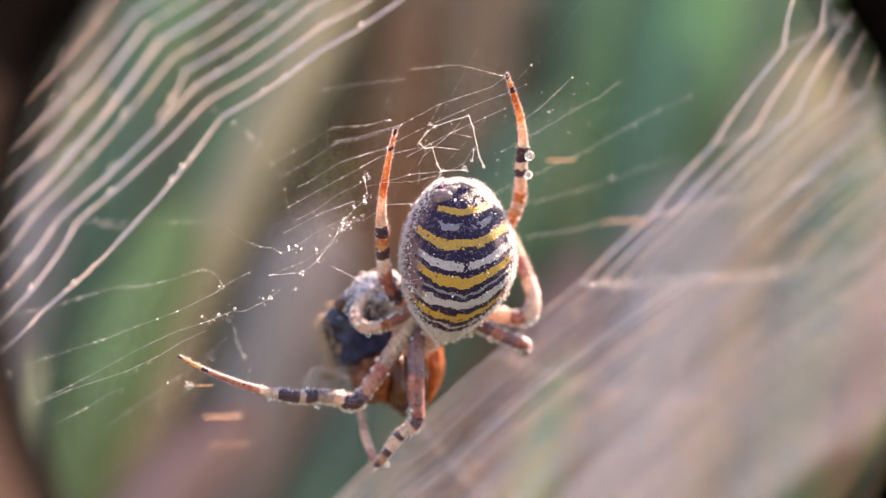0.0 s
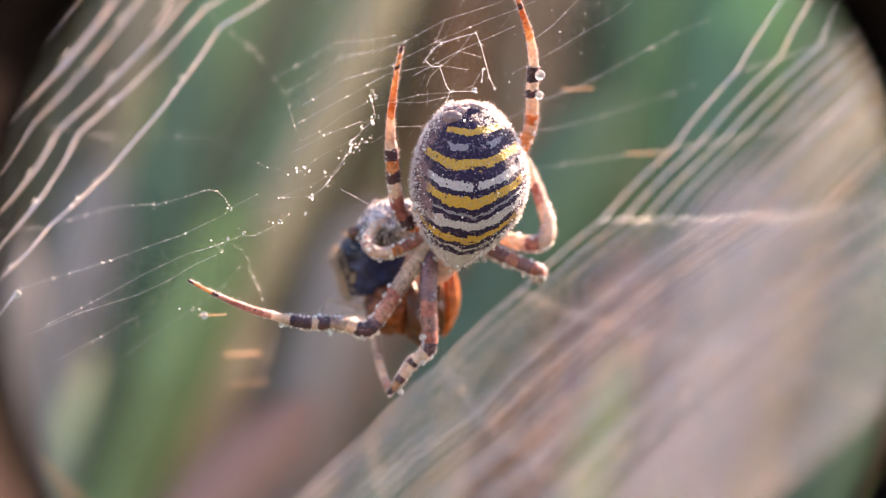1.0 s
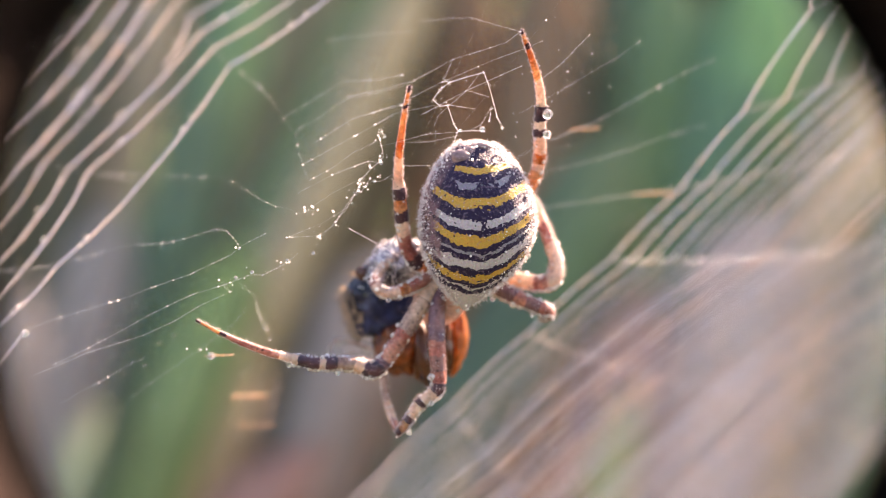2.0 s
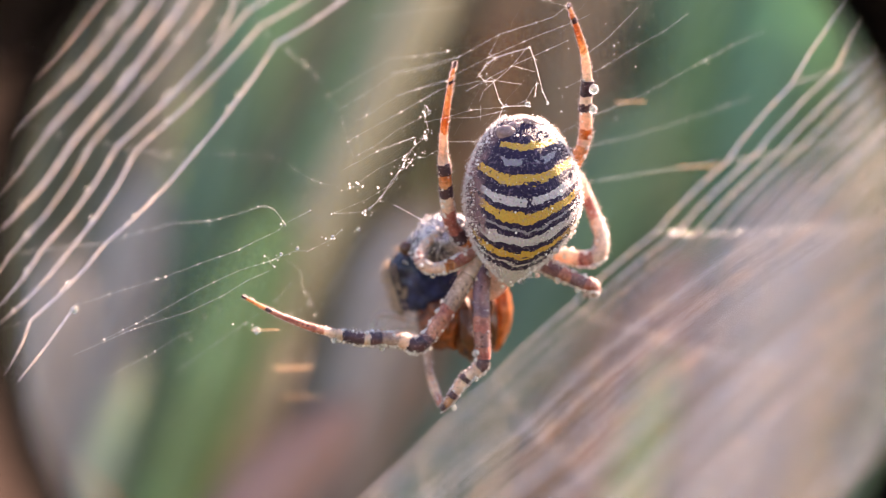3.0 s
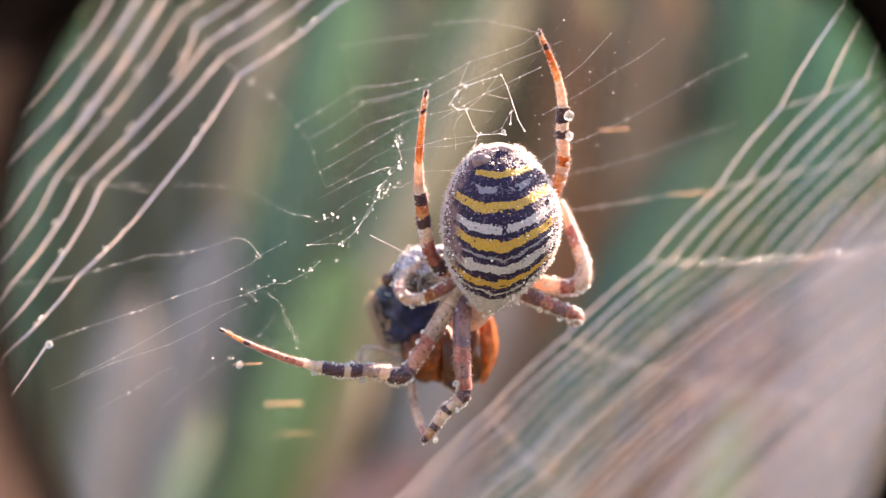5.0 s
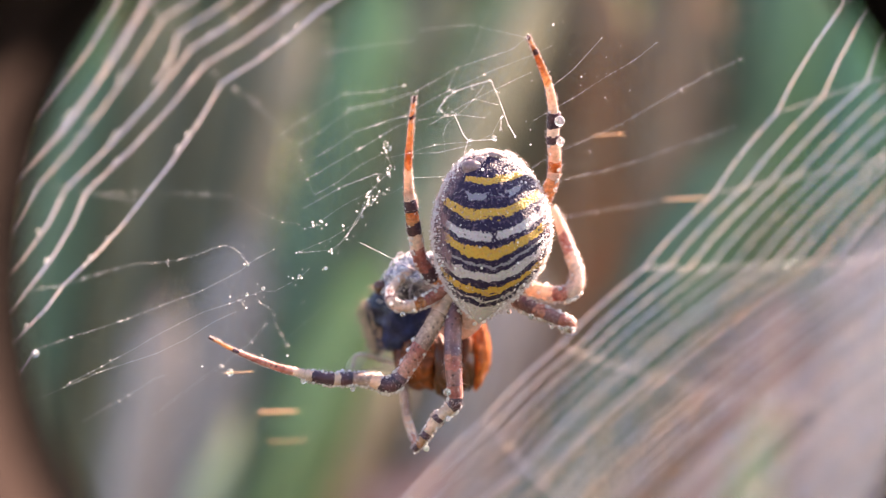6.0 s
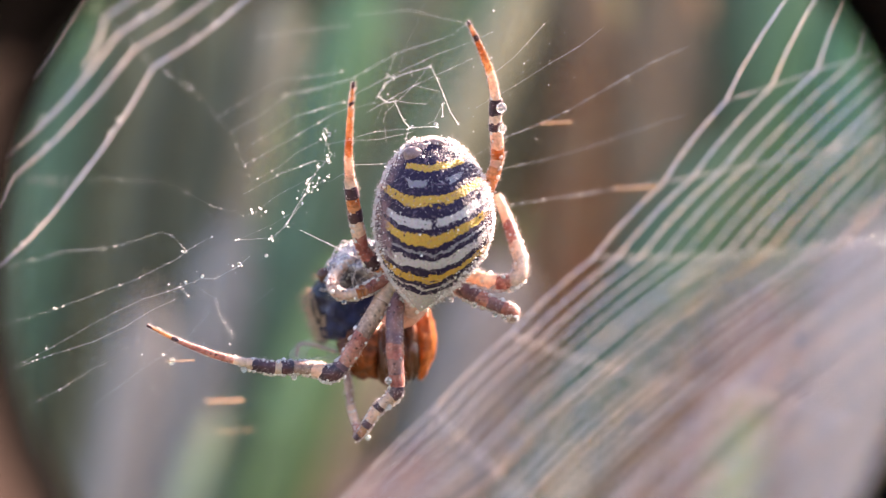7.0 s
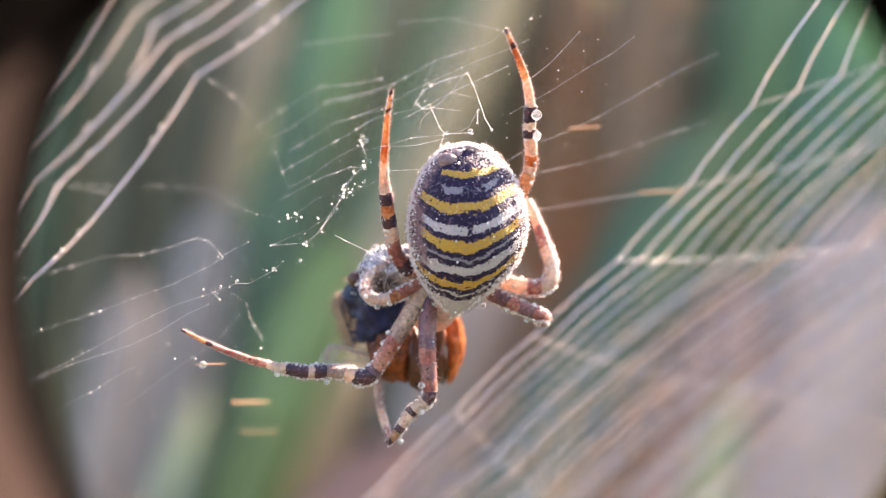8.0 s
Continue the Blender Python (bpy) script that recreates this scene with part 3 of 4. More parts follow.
def build_web():
    rnd = random.Random(11)
    web = thing("spider_web", HUB, "large tilted orb web of white silk beaded with morning dew", "spider web")

    def lay(name, path, radius, mat=SILK, beady=0.0, label="", pitch=0.00024, swell=()):
        verts, faces = [], []
        thread(verts, faces, path, radius * MM, 5, beady, pitch, rnd, swell)
        me = bpy.data.meshes.new(name)
        me.from_pydata(verts, [], faces)
        return linked(name, me, mat, web, label)

    wob = {a: [rnd.uniform(-0.5, 0.5) for k in range(60)] for a in RADIALS}
    large_drops = []  # larger drops on the inner turns
    # sticky turns, straight between the radial threads; the fourth one ends glued to the third
    for turn in range(46):
        path = []
        for a in RADIALS + (RADIALS[0] + 360,):
            aa = a if a <= 180 else a - 360
            if turn == 3 and aa < -90 and not path:
                continue
            if turn == 3 and not path:
                path.append(flat_point(24.6, -96.9))
            step = turn - 1 if turn > 3 and aa < -90 else turn
            r0, s, gap = zone(aa)
            r = r0 + s * step + (gap if step else 0) + wob[aa][turn] * min(s, 2.0) * (0.1 if turn < 8 else 0.35)
            path.append(sheet_point(r, aa, rnd.uniform(-1, 1) * (0.12 if turn < 5 else 0.35)))
        if turn < 9:
            large_drops += [(p.lerp(q, rnd.random()), rnd.uniform(0.06, 0.1) * MM) for p, q in zip(path, path[1:]) if p.x < 0 for k in range(int((q - p).length / (2.6 * MM)))]
        fine, uneven = [], []
        for p, q in zip(path, path[1:]):
            uneven += [rnd.choice((0.65, 0.85, 1.0, 1.2))] * 3
            pull = (p + q) * 0.5 - flat_point(0, 0)
            fine += [p, p.lerp(q, 0.33) - pull * 0.012, p.lerp(q, 0.67) - pull * 0.012]
        fine.append(path[-1])
        lay("spiral_thread", fine, (0.062 if turn < 3 else rnd.uniform(0.05, 0.08) if turn < 6 else 0.074), SILK_PEACH if turn > 4 and turn % 4 == 0 else SILK, 0.7, swell=[] if turn < 4 else uneven)
    # the free end of the innermost turn, hung from a large drop
    lay("spiral_thread", [flat_point(27.0, -149.1), flat_point(29.5, -154.4, -0.1), flat_point(32.6, -159.4)], 0.05, SILK, 0.9)

    def deeper(p, k):
        """Slack silk that hangs behind the sheet, away from the eye."""
        eye = Vector((0, 0, EYE)) - HUB
        return eye + (p - eye) * k

    spots = list(large_drops)

    def dew_along(pts, step, sizes):
        """Droplets at uneven places along a thread, with a few clumps."""
        for p, q in zip(pts, pts[1:]):
            for k in range(int((q - p).length / (step * MM) + rnd.random())):
                c, r = p.lerp(q, rnd.random()), rnd.choice(sizes) * rnd.uniform(0.7, 1.25) * MM
                spots.append((c, r))
                if rnd.random() < 0.18:
                    for j in range(rnd.randint(1, 3)):
                        spots.append((c + Vector((rnd.gauss(0, 1), 0, rnd.gauss(0, 1))) * r * 2.2, r * rnd.uniform(0.4, 0.8)))
            if rnd.random() < 0.6:
                spots.append((Vector(q), rnd.choice(sizes) * 1.3 * MM))

    plain, small = (0.014, 0.018, 0.022, 0.03, 0.04, 0.055), (0.01, 0.013, 0.018, 0.026)
    for group, name, thin, step, sizes, depth in (
            (INNER_RADIALS[:1], "radial_thread", 0.0028, 1.2, plain, 1.0), (INNER_RADIALS[1:2], "radial_thread", 0.0025, 0.9, plain, 1.0), (INNER_RADIALS[2:], "radial_thread", 0.009, 1.0, plain, 1.0), (TOP_THREADS, "hub_thread", 0.008, 1.2, plain, 1.0), (SIDE_THREADS, "hub_thread", 0.006, 1.3, plain, 1.0),
            (LOW_THREADS, "hub_thread", 0.007, 1.3, plain, 1.05), (RIGHT_THREADS, "radial_thread", 0.009, 1.9, plain, 1.0), (TIP_THREADS, "hub_thread", 0.007, 1.0, small, 1.0)):
        for path in group:
            pts = [deeper(ab(u, v, rnd.uniform(-0.1, 0.1)), depth) for u, v in path]
            lay(name, pts, thin * rnd.uniform(0.8, 1.2), SILK_FINE)
            dew_along(pts, step, sizes)
    for a in RADIALS:
        r0, s, gap = zone(a)
        if -80 < a < -10 or a > 90:
            lay("radial_thread", [flat_point(6, a + rnd.uniform(-6, 6)), flat_point(14, a + rnd.uniform(-3, 3)), flat_point(r0, a)], 0.0015, SILK_FINE)
        lay("radial_thread", [sheet_point(r0 + s * k, a) for k in (0, 2, 4, 7, 10, 14, 20, 50)], 0.028 if 10 < a < 130 else 0.01 if a < -130 else 0.005, SILK if 10 < a < 130 else SILK_FINE, 0.4, "", 0.0008)
    for group, depth in ((LOW_DROPS, 1.09), (HIGH_DROPS, 1.0)):
        for u, v in group:
            spots.append((deeper(ab(u, v, rnd.gauss(0, 0.4)), depth), rnd.uniform(0.028, 0.055) * MM))
    # clusters of droplets on slack silk beside the hub
    for u, v, spread, count in ((-6.5, -7.4, 0.7, 6), (-3.9, -8.3, 0.4, 5), (-2.5, -10.1, 0.3, 3), (-7.6, -6.6, 0.5, 5), (-19.2, -8.3, 0.25, 4), (-18.2, -6.8, 0.3, 5), (-14.7, -6.0, 0.35, 5), (-11.1, -5.9, 0.3, 5), (-16.4, -10.2, 0.25, 3), (-9.6, -5.9, 0.35, 4), (9.6, -6.6, 1.2, 5), (11.8, -4.6, 1.5, 5), (12.6, -8.2, 1.0, 3), (-18.2, -7.9, 0.5, 4), (-17.0, -7.3, 0.4, 4),
                                (-14.4, -5.9, 0.4, 5), (-12.5, -4.8, 0.5, 6), (-11.2, -5.9, 0.4, 5), (2.4, -6.0, 0.3, 6), (2.3, -9.3, 0.35, 6), (-25.3, -4.1, 1.2, 6), (-22.0, -2.0, 1.5, 6)):
        for k in range((count + 1) // 2):
            spots.append((ab(u + rnd.gauss(0, spread), v + rnd.gauss(0, spread), rnd.gauss(0, 0.2)), rnd.choice((0.025, 0.03, 0.045, 0.075)) * MM))
    # wet clumps of silk beside the hind leg, on a slack thread
    lay("hub_thread", [ab(u, v) for u, v in ((-2.3, -10.8), (-2.9, -10.2), (-3.4, -8.4), (-3.9, -8.2), (-4.7, -8.2), (-5.9, -7.9), (-6.7, -7.2), (-8.0, -6.7), (-9.7, -5.8), (-11.2, -5.8))], 0.009, SILK_FINE)
    for u, v in ((-3.9, -8.2), (-4.7, -8.2), (-4.8, -7.1), (-6.7, -7.2), (-6.0, -7.0), (-7.1, -7.3), (-5.9, -7.9), (-3.4, -8.4), (-9.7, -5.8), (-11.2, -5.8), (-10.1, -8.4), (-9.2, -7.1), (-10.6, -9.0), (-2.9, -10.2), (-2.3, -10.8)):
        for k in range(4):
            spots.append((ab(u + rnd.gauss(0, 0.16), v + rnd.gauss(0, 0.16), rnd.gauss(0, 0.1)), rnd.choice((0.04, 0.06, 0.09)) * MM))
    # thick silk bits over the spider's rear
    for path in (((6.5, -9.2), (5.1, -10.0), (3.8, -10.6), (3.0, -10.6), (2.1, -10.2), (2.3, -9.2), (2.8, -8.8), (2.4, -6.8), (2.4, -5.9), (4.1, -4.2)),
                 ((6.5, -9.2), (6.3, -7.8), (6.0, -6.3), (5.6, -4.5), (5.5, -3.0)), ((3.8, -10.6), (3.65, -11.2)), ((2.4, -5.9), (1.6, -5.2)),
                 ((5.5, -5.6), (4.9, -4.6))):
        for a, b in path:
            for k in range(7):
                spots.append((ab(a + rnd.gauss(0, 0.09), b + rnd.gauss(0, 0.09), -0.3 + rnd.gauss(0, 0.06)), rnd.choice((0.015, 0.022, 0.03, 0.045)) * MM))
        lay("silk_strand", [ab(a, b, -0.3) for a, b in path], 0.012, SILK_FINE, 1.4, "thick white zigzag silk", 0.0005)
    # long anchor lines from the outer turns to the soil and the tall grass
    for a, end in ((-149.3, (-0.34, 0.30, 0.0)), (100, (0.05, 0.62, 0.0)), (-68, (-0.30, -0.32, 0.02)), (15.9, (0.52, 0.95, 0.60))):
        r0, s, gap = zone(a)
        lay("anchor_thread", [flat_point(r0 + s * 40, a), Vector(end) - HUB], 0.02, SILK_FINE)
    # a slack line from the hub silk down to the prey
    lay("silk_strand", [Vector((x, y, z)) * MM + Vector((0, 0, EYE)) - HUB for x, y, z in ((-8.2, 92.5, 3.0), (-6.3, 94.2, 2.0), (-4.3, 96.0, 0.9))], 0.011, SILK, 0.9, "slack silk line", 0.0005)
    # loose silk tufts that hang across the sheet
    for x, y, z, half, thick in ((-18.1, 110.0, -12.0, 1.7, 0.07), (19.4, 110.5, 7.2, 2.0, 0.045), (12.0, 104.8, 12.5, 1.3, 0.05), (-17.6, 112.0, -15.0, 1.8, 0.03), (-19.0, 98.0, -7.4, 1.2, 0.03)):
        c = Vector((x, y, z)) * MM + Vector((0, 0, EYE)) - HUB
        lay("silk_tuft", [c + Vector((-half, 0, -0.05)) * MM, c + Vector((half, 0, 0.06)) * MM], thick, TUFT, 0.5, "short loose tuft of silk", 0.0007)
    beads("fine_dew", spots, DEW_FINE, web)
    drop = ball_mesh("dewdrop", DEW)
    for a, b, r in ((-31.6, -16.4, 0.28), (-16.4, -10.1, 0.15), (-18.2, -7.9, 0.2), (-17.0, -7.3, 0.2), (-11.2, -5.9, 0.18), (-14.4, -5.9, 0.2), (-3.9, -8.1, 0.2),
                    (-2.5, -10.1, 0.18), (-5.2, -7.0, 0.16), (-6.5, -7.4, 0.15), (4.1, -4.2, 0.22), (2.6, -5.6, 0.18), (5.5, -2.9, 0.15), (-12.5, -4.8, 0.2), (-7.6, -6.6, 0.14)):
        ob = new("dewdrop", drop)
        ob.parent, ob.location, ob.scale = web, ab(a, b, -0.1), (r * (0.72 if r < 0.21 else 1.0) * MM,) * 3
    return web


build_ground()
build_meadow()
shrubs = random.Random(3)
for sx, sy, sz in ((-1.6, 3.4, 1.6), (-0.5, 3.5, 1.8), (0.5, 3.4, 1.7), (1.5, 3.6, 1.8), (-2.9, 3.0, 1.6), (2.9, 3.1, 1.7), (-1.0, 4.3, 2.2), (0.1, 4.5, 2.4), (1.1, 4.4, 2.2), (2.3, 4.2, 2.1), (-2.1, 4.9, 2.7), (-3.4, 4.6, 2.6), (3.4, 4.7, 2.6), (-0.6, 5.4, 2.9), (1.4, 5.4, 2.9)):
    build_shrub("shrub", (sx, sy, -0.02), sz, shrubs)
build_backdrop_plants()
WEB = build_web()


# ---- the spider ----
def eye_mm(x, y, z):
    """A place in millimetres from the mid-clip eye, as metres in the world."""
    return Vector((x * MM, y * MM, EYE + z * MM))


def lump(bm, centre, axes, turn, rough, seed, origin, slot=0, segs=40):
    """A rounded, uneven shell added to bm."""
    tmp = bmesh.new()
    bmesh.ops.create_uvsphere(tmp, u_segments=segs, v_segments=segs // 2 + 4, radius=1)
    for v in tmp.verts:
        k = 1 + rough * noise.noise(v.co * 2.2 + Vector((seed, 0, 0))) + rough * 0.5 * noise.noise(v.co * 6 + Vector((0, seed, 0)))
        v.co = Vector((v.co.x * axes[0], v.co.y * axes[1], v.co.z * axes[2])) * k * MM
    tmp.transform(Matrix.Translation(eye_mm(*centre) - origin) @ Matrix.Rotation(radians(turn), 4, "Y"))
    me = bpy.data.meshes.new("tmp")
    tmp.to_mesh(me)
    tmp.free()
    before = len(bm.faces)
    bm.from_mesh(me)
    bpy.data.meshes.remove(me)
    bm.faces.ensure_lookup_table()
    for f in bm.faces[before:]:
        f.material_index = slot


def build_abdomen(root):
    """Egg-shaped abdomen; its bands run across and sag in the middle."""
    c = Vector((1.78, 94.6, 3.65))
    n, m = 120, 150
    verts, faces, uv = [], [], []
    for i in range(n + 1):
        t = i / n
        r = 4.58 * max(math.sin(math.pi * min(max(t, 0.0015), 0.9985)), 0) ** (0.5 if t < 0.5 else 0.5 + 0.8 * (t - 0.5))
        h = 6.75 - 13.3 * t - 1.1 * max(0, t - 0.6)
        lean = 0.15 * math.sin(math.pi * t) - 2.9 * max(0, t - 0.5) ** 1.7
        for k in range(m):
            a = 2 * math.pi * k / m
            dent = 1 + 0.02 * noise.noise(Vector((3 * math.cos(a), 3 * math.sin(a), 9 * t)))
            x, y = r * math.sin(a) * dent, -r * 0.93 * math.cos(a) * dent
            verts.append((Vector((x + lean, y - 0.9 * (t - 0.5), h)) + c) * MM)
            xx = x + 0.5 * lean
            s = (6.75 - h) + (0.095 + 0.055 * t) * xx * xx + 0.05 * xx + 0.05 * math.sin(2.1 * x + 5 * t)
            uv.append((x / 4.7, s / 13.3))
    for i in range(n):
        for k in range(m):
            faces.append((i * m + k, (i + 1) * m + k, (i + 1) * m + (k + 1) % m, i * m + (k + 1) % m))
    me = bpy.data.meshes.new("abdomen")
    me.from_pydata([v + Vector((0, 0, EYE)) - root.location for v in verts], [], faces)
    layer = me.uv_layers.new(name="bands")
    for loop in me.loops:
        layer.data[loop.index].uv = uv[loop.vertex_index]
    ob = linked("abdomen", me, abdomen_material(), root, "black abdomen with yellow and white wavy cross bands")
    # tiny dew and short hairs all over the flanks
    rnd = random.Random(2)
    spots, bm = [], bmesh.new()
    for q in range(6400):
        i = rnd.randint(4, n - 4)
        k = rnd.randint(0, m - 1) if q % 3 else int(m * (rnd.choice((0.25, 0.75)) + rnd.gauss(0, 0.06))) % m
        p = me.vertices[i * m + k].co
        out = me.vertices[i * m + k].normal
        a = 2 * math.pi * k / m
        if math.cos(a) > 0.55 and 0.16 < i / n < 0.97 and rnd.random() < 0.93:
            continue
        if rnd.random() < 0.42:
            spots.append((p + out * 0.0001 * rnd.uniform(0.2, 1.6), rnd.choice((0.03, 0.04, 0.06, 0.11)) * rnd.uniform(0.8, 1.2) * MM))
        else:
            spike(bm, p, p + (out + Vector((rnd.uniform(-0.4, 0.4), 0, rnd.uniform(-0.5, 0.3)))) * rnd.uniform(0.12, 0.5) * MM, rnd.choice((0.012, 0.018, 0.026)) * MM)
    for q in range(1500):
        i, k = rnd.randint(6, n - 6), rnd.randint(0, m - 1)
        v = me.vertices[i * m + k]
        if v.normal.y < 0.3 and (i < n * 0.3 or rnd.random() < 0.5):
            spots.append((v.co + v.normal * 0.00003, rnd.choice((0.014, 0.02, 0.03, 0.036)) * rnd.uniform(0.8, 1.2) * MM))
    # a frosted fringe of hair and dew round the outline
    for q in range(15000):
        i, k = rnd.randint(3, n - 8), rnd.randint(0, m - 1)
        v = me.vertices[i * m + k]
        side = -v.normal.y
        if side < -0.45 or side > 0.62 or rnd.random() < max(0, side) * 1.2:
            continue
        tip = v.co + (v.normal + Vector((rnd.uniform(-0.5, 0.5), rnd.uniform(-0.3, 0.3), rnd.uniform(-0.5, 0.4)))) * rnd.choice((0.1, 0.16, 0.24, 0.34)) * MM
        if q % 3:
            spike(bm, v.co.copy(), tip, rnd.choice((0.014, 0.02, 0.026)) * MM)
        else:
            spots.append((v.co.lerp(tip, 0.7), rnd.choice((0.022, 0.03, 0.042, 0.06, 0.075)) * rnd.uniform(0.8, 1.2) * MM))
    beads("fine_dew", spots, DEW_FINE, ob)
    part("hair", bm, HAIR, ob, kind="stuff")
    return ob


def abdomen_material():
    m = bpy.data.materials.new("banded_abdomen")
    m.use_nodes = True
    nodes, links = m.node_tree.nodes, m.node_tree.links
    b = nodes["Principled BSDF"]
    b.inputs["Roughness"].default_value = 0.5
    b.inputs["Specular IOR Level"].default_value = 0.2
    uvn = nodes.new("ShaderNodeUVMap")
    uvn.uv_map = "bands"
    sep = nodes.new("ShaderNodeSeparateXYZ")
    links.new(uvn.outputs[0], sep.inputs[0])

    def maths(op, a, c, clamp=False):
        nd = nodes.new("ShaderNodeMath")
        nd.operation, nd.use_clamp = op, clamp
        for s, v in zip(nd.inputs, (a, c)):
            if isinstance(v, (int, float)):
                s.default_value = v
            else:
                links.new(v, s)
        return nd.outputs[0]

    coords = nodes.new("ShaderNodeTexCoord")
    wave, grain = nodes.new("ShaderNodeTexNoise"), nodes.new("ShaderNodeTexNoise")
    wave.inputs["Scale"].default_value, wave.inputs["Detail"].default_value = 800, 4
    grain.inputs["Scale"].default_value, grain.inputs["Detail"].default_value = 5200, 3
    for nd in (wave, grain):
        links.new(coords.outputs["Object"], nd.inputs["Vector"])
    x, s0 = sep.outputs[0], sep.outputs[1]
    s = maths("ADD", s0, maths("MULTIPLY", maths("SUBTRACT", wave.outputs["Fac"], 0.5), 0.07))
    s = maths("ADD", s, maths("MULTIPLY", maths("SUBTRACT", grain.outputs["Fac"], 0.5), 0.036))
    black, yellow, white = (0.018, 0.009, 0.042), (0.58, 0.34, 0.06), (0.52, 0.48, 0.49)
    grey, cream = (0.27, 0.26, 0.3), (0.36, 0.27, 0.25)
    stops = ((0.0, cream), (0.05, black), (0.19, yellow), (0.228, black), (0.285, grey), (0.325, black), (0.38, yellow), (0.438, black), (0.515, white),
             (0.565, black), (0.598, yellow), (0.656, black), (0.69, grey), (0.705, black), (0.738, white), (0.792, black), (0.826, yellow), (0.862, black),
             (0.885, white), (0.897, black), (0.922, white))
    ramp = nodes.new("ShaderNodeValToRGB")
    ramp.color_ramp.interpolation = "CONSTANT"
    el = ramp.color_ramp.elements
    for e, (p, c) in zip(el, stops):
        e.position, e.color = p, (*c, 1)
    for p, c in stops[2:]:
        el.new(p).color = (*c, 1)
    links.new(s, ramp.inputs["Fac"])
    col = ramp.outputs["Color"]

    def blend(f, a, c):
        nd = nodes.new("ShaderNodeMix")
        nd.data_type = "RGBA"
        for key, v in (("Factor", f), ("A", a), ("B", c)):
            if isinstance(v, tuple):
                nd.inputs[key].default_value = (*v, 1)
            else:
                links.new(v, nd.inputs[key])
        return nd.outputs["Result"]

    # the white and upper bands break at the middle line, and the flanks are mauve
    gap = maths("MULTIPLY", maths("LESS_THAN", maths("ABSOLUTE", maths("SUBTRACT", maths("ADD", maths("ADD", x, maths("MULTIPLY", maths("SUBTRACT", wave.outputs["Fac"], 0.5), 0.9)), maths("MULTIPLY", maths("SUBTRACT", grain.outputs["Fac"], 0.5), 0.5)), 0.14), 0), 0.085),
                maths("LESS_THAN", maths("ABSOLUTE", maths("SUBTRACT", s0, 0.4), 0), 0.17))
    up = maths("LESS_THAN", maths("ABSOLUTE", maths("SUBTRACT", s0, 0.385), 0), 0.035)
    gap = maths("MULTIPLY", gap, maths("SUBTRACT", 1.0, up))
    col = blend(gap, col, black)
    # the first yellow and white bands are short
    short = maths("MULTIPLY", maths("LESS_THAN", maths("ABSOLUTE", maths("SUBTRACT", s0, 0.24), 0), 0.11),
                  maths("GREATER_THAN", maths("ABSOLUTE", maths("SUBTRACT", maths("ADD", x, maths("MULTIPLY", maths("SUBTRACT", wave.outputs["Fac"], 0.5), 0.6)), 0.05), 0), 0.46))
    col = blend(short, col, black)
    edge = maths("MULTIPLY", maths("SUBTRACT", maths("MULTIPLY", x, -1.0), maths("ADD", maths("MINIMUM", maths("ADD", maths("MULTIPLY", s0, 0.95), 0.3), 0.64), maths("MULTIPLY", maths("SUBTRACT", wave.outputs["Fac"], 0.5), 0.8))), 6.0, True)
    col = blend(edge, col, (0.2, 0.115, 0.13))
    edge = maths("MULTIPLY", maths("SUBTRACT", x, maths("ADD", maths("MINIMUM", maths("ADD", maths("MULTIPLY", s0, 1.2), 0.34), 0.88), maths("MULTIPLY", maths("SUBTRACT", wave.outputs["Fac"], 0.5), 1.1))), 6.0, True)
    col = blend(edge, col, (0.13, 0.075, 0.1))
    pits = nodes.new("ShaderNodeTexNoise")
    pits.inputs["Scale"].default_value, pits.inputs["Detail"].default_value = 2400, 2
    links.new(coords.outputs["Object"], pits.inputs["Vector"])
    dark = maths("MULTIPLY", maths("SUBTRACT", pits.outputs["Fac"], maths("SUBTRACT", 0.72, maths("MULTIPLY", maths("ABSOLUTE", x, 0), 0.17))), 14.0, True)
    col = blend(dark, col, (0.03, 0.02, 0.035))
    scurf = nodes.new("ShaderNodeTexNoise")
    scurf.inputs["Scale"].default_value, scurf.inputs["Detail"].default_value = 3300, 3
    links.new(coords.outputs["Object"], scurf.inputs["Vector"])
    pale = maths("MULTIPLY", maths("MULTIPLY", maths("SUBTRACT", scurf.outputs["Fac"], 0.56), 9.0, True), 0.42)
    col = blend(pale, col, (0.27, 0.2, 0.27))
    nd = nodes.new("ShaderNodeMix")
    nd.data_type, nd.blend_type = "RGBA", "MULTIPLY"
    nd.inputs["Factor"].default_value = 0.45
    links.new(col, nd.inputs["A"])
    links.new(grain.outputs["Color"], nd.inputs["B"])
    links.new(nd.outputs["Result"], b.inputs["Base Color"])
    bp = nodes.new("ShaderNodeBump")
    bp.inputs["Strength"].default_value, bp.inputs["Distance"].default_value = 0.85, 0.00018
    links.new(grain.outputs["Fac"], bp.inputs["Height"])
    links.new(bp.outputs["Normal"], b.inputs["Normal"])
    return m


LEG_MATS = [CHITIN_PALE, CHITIN_DARK, CHITIN_ORANGE, CHITIN_PINK, CHITIN_MAUVE, CHITIN_GREY, HAIR]
P_, D_, O_, K_, M_, G_ = range(6)


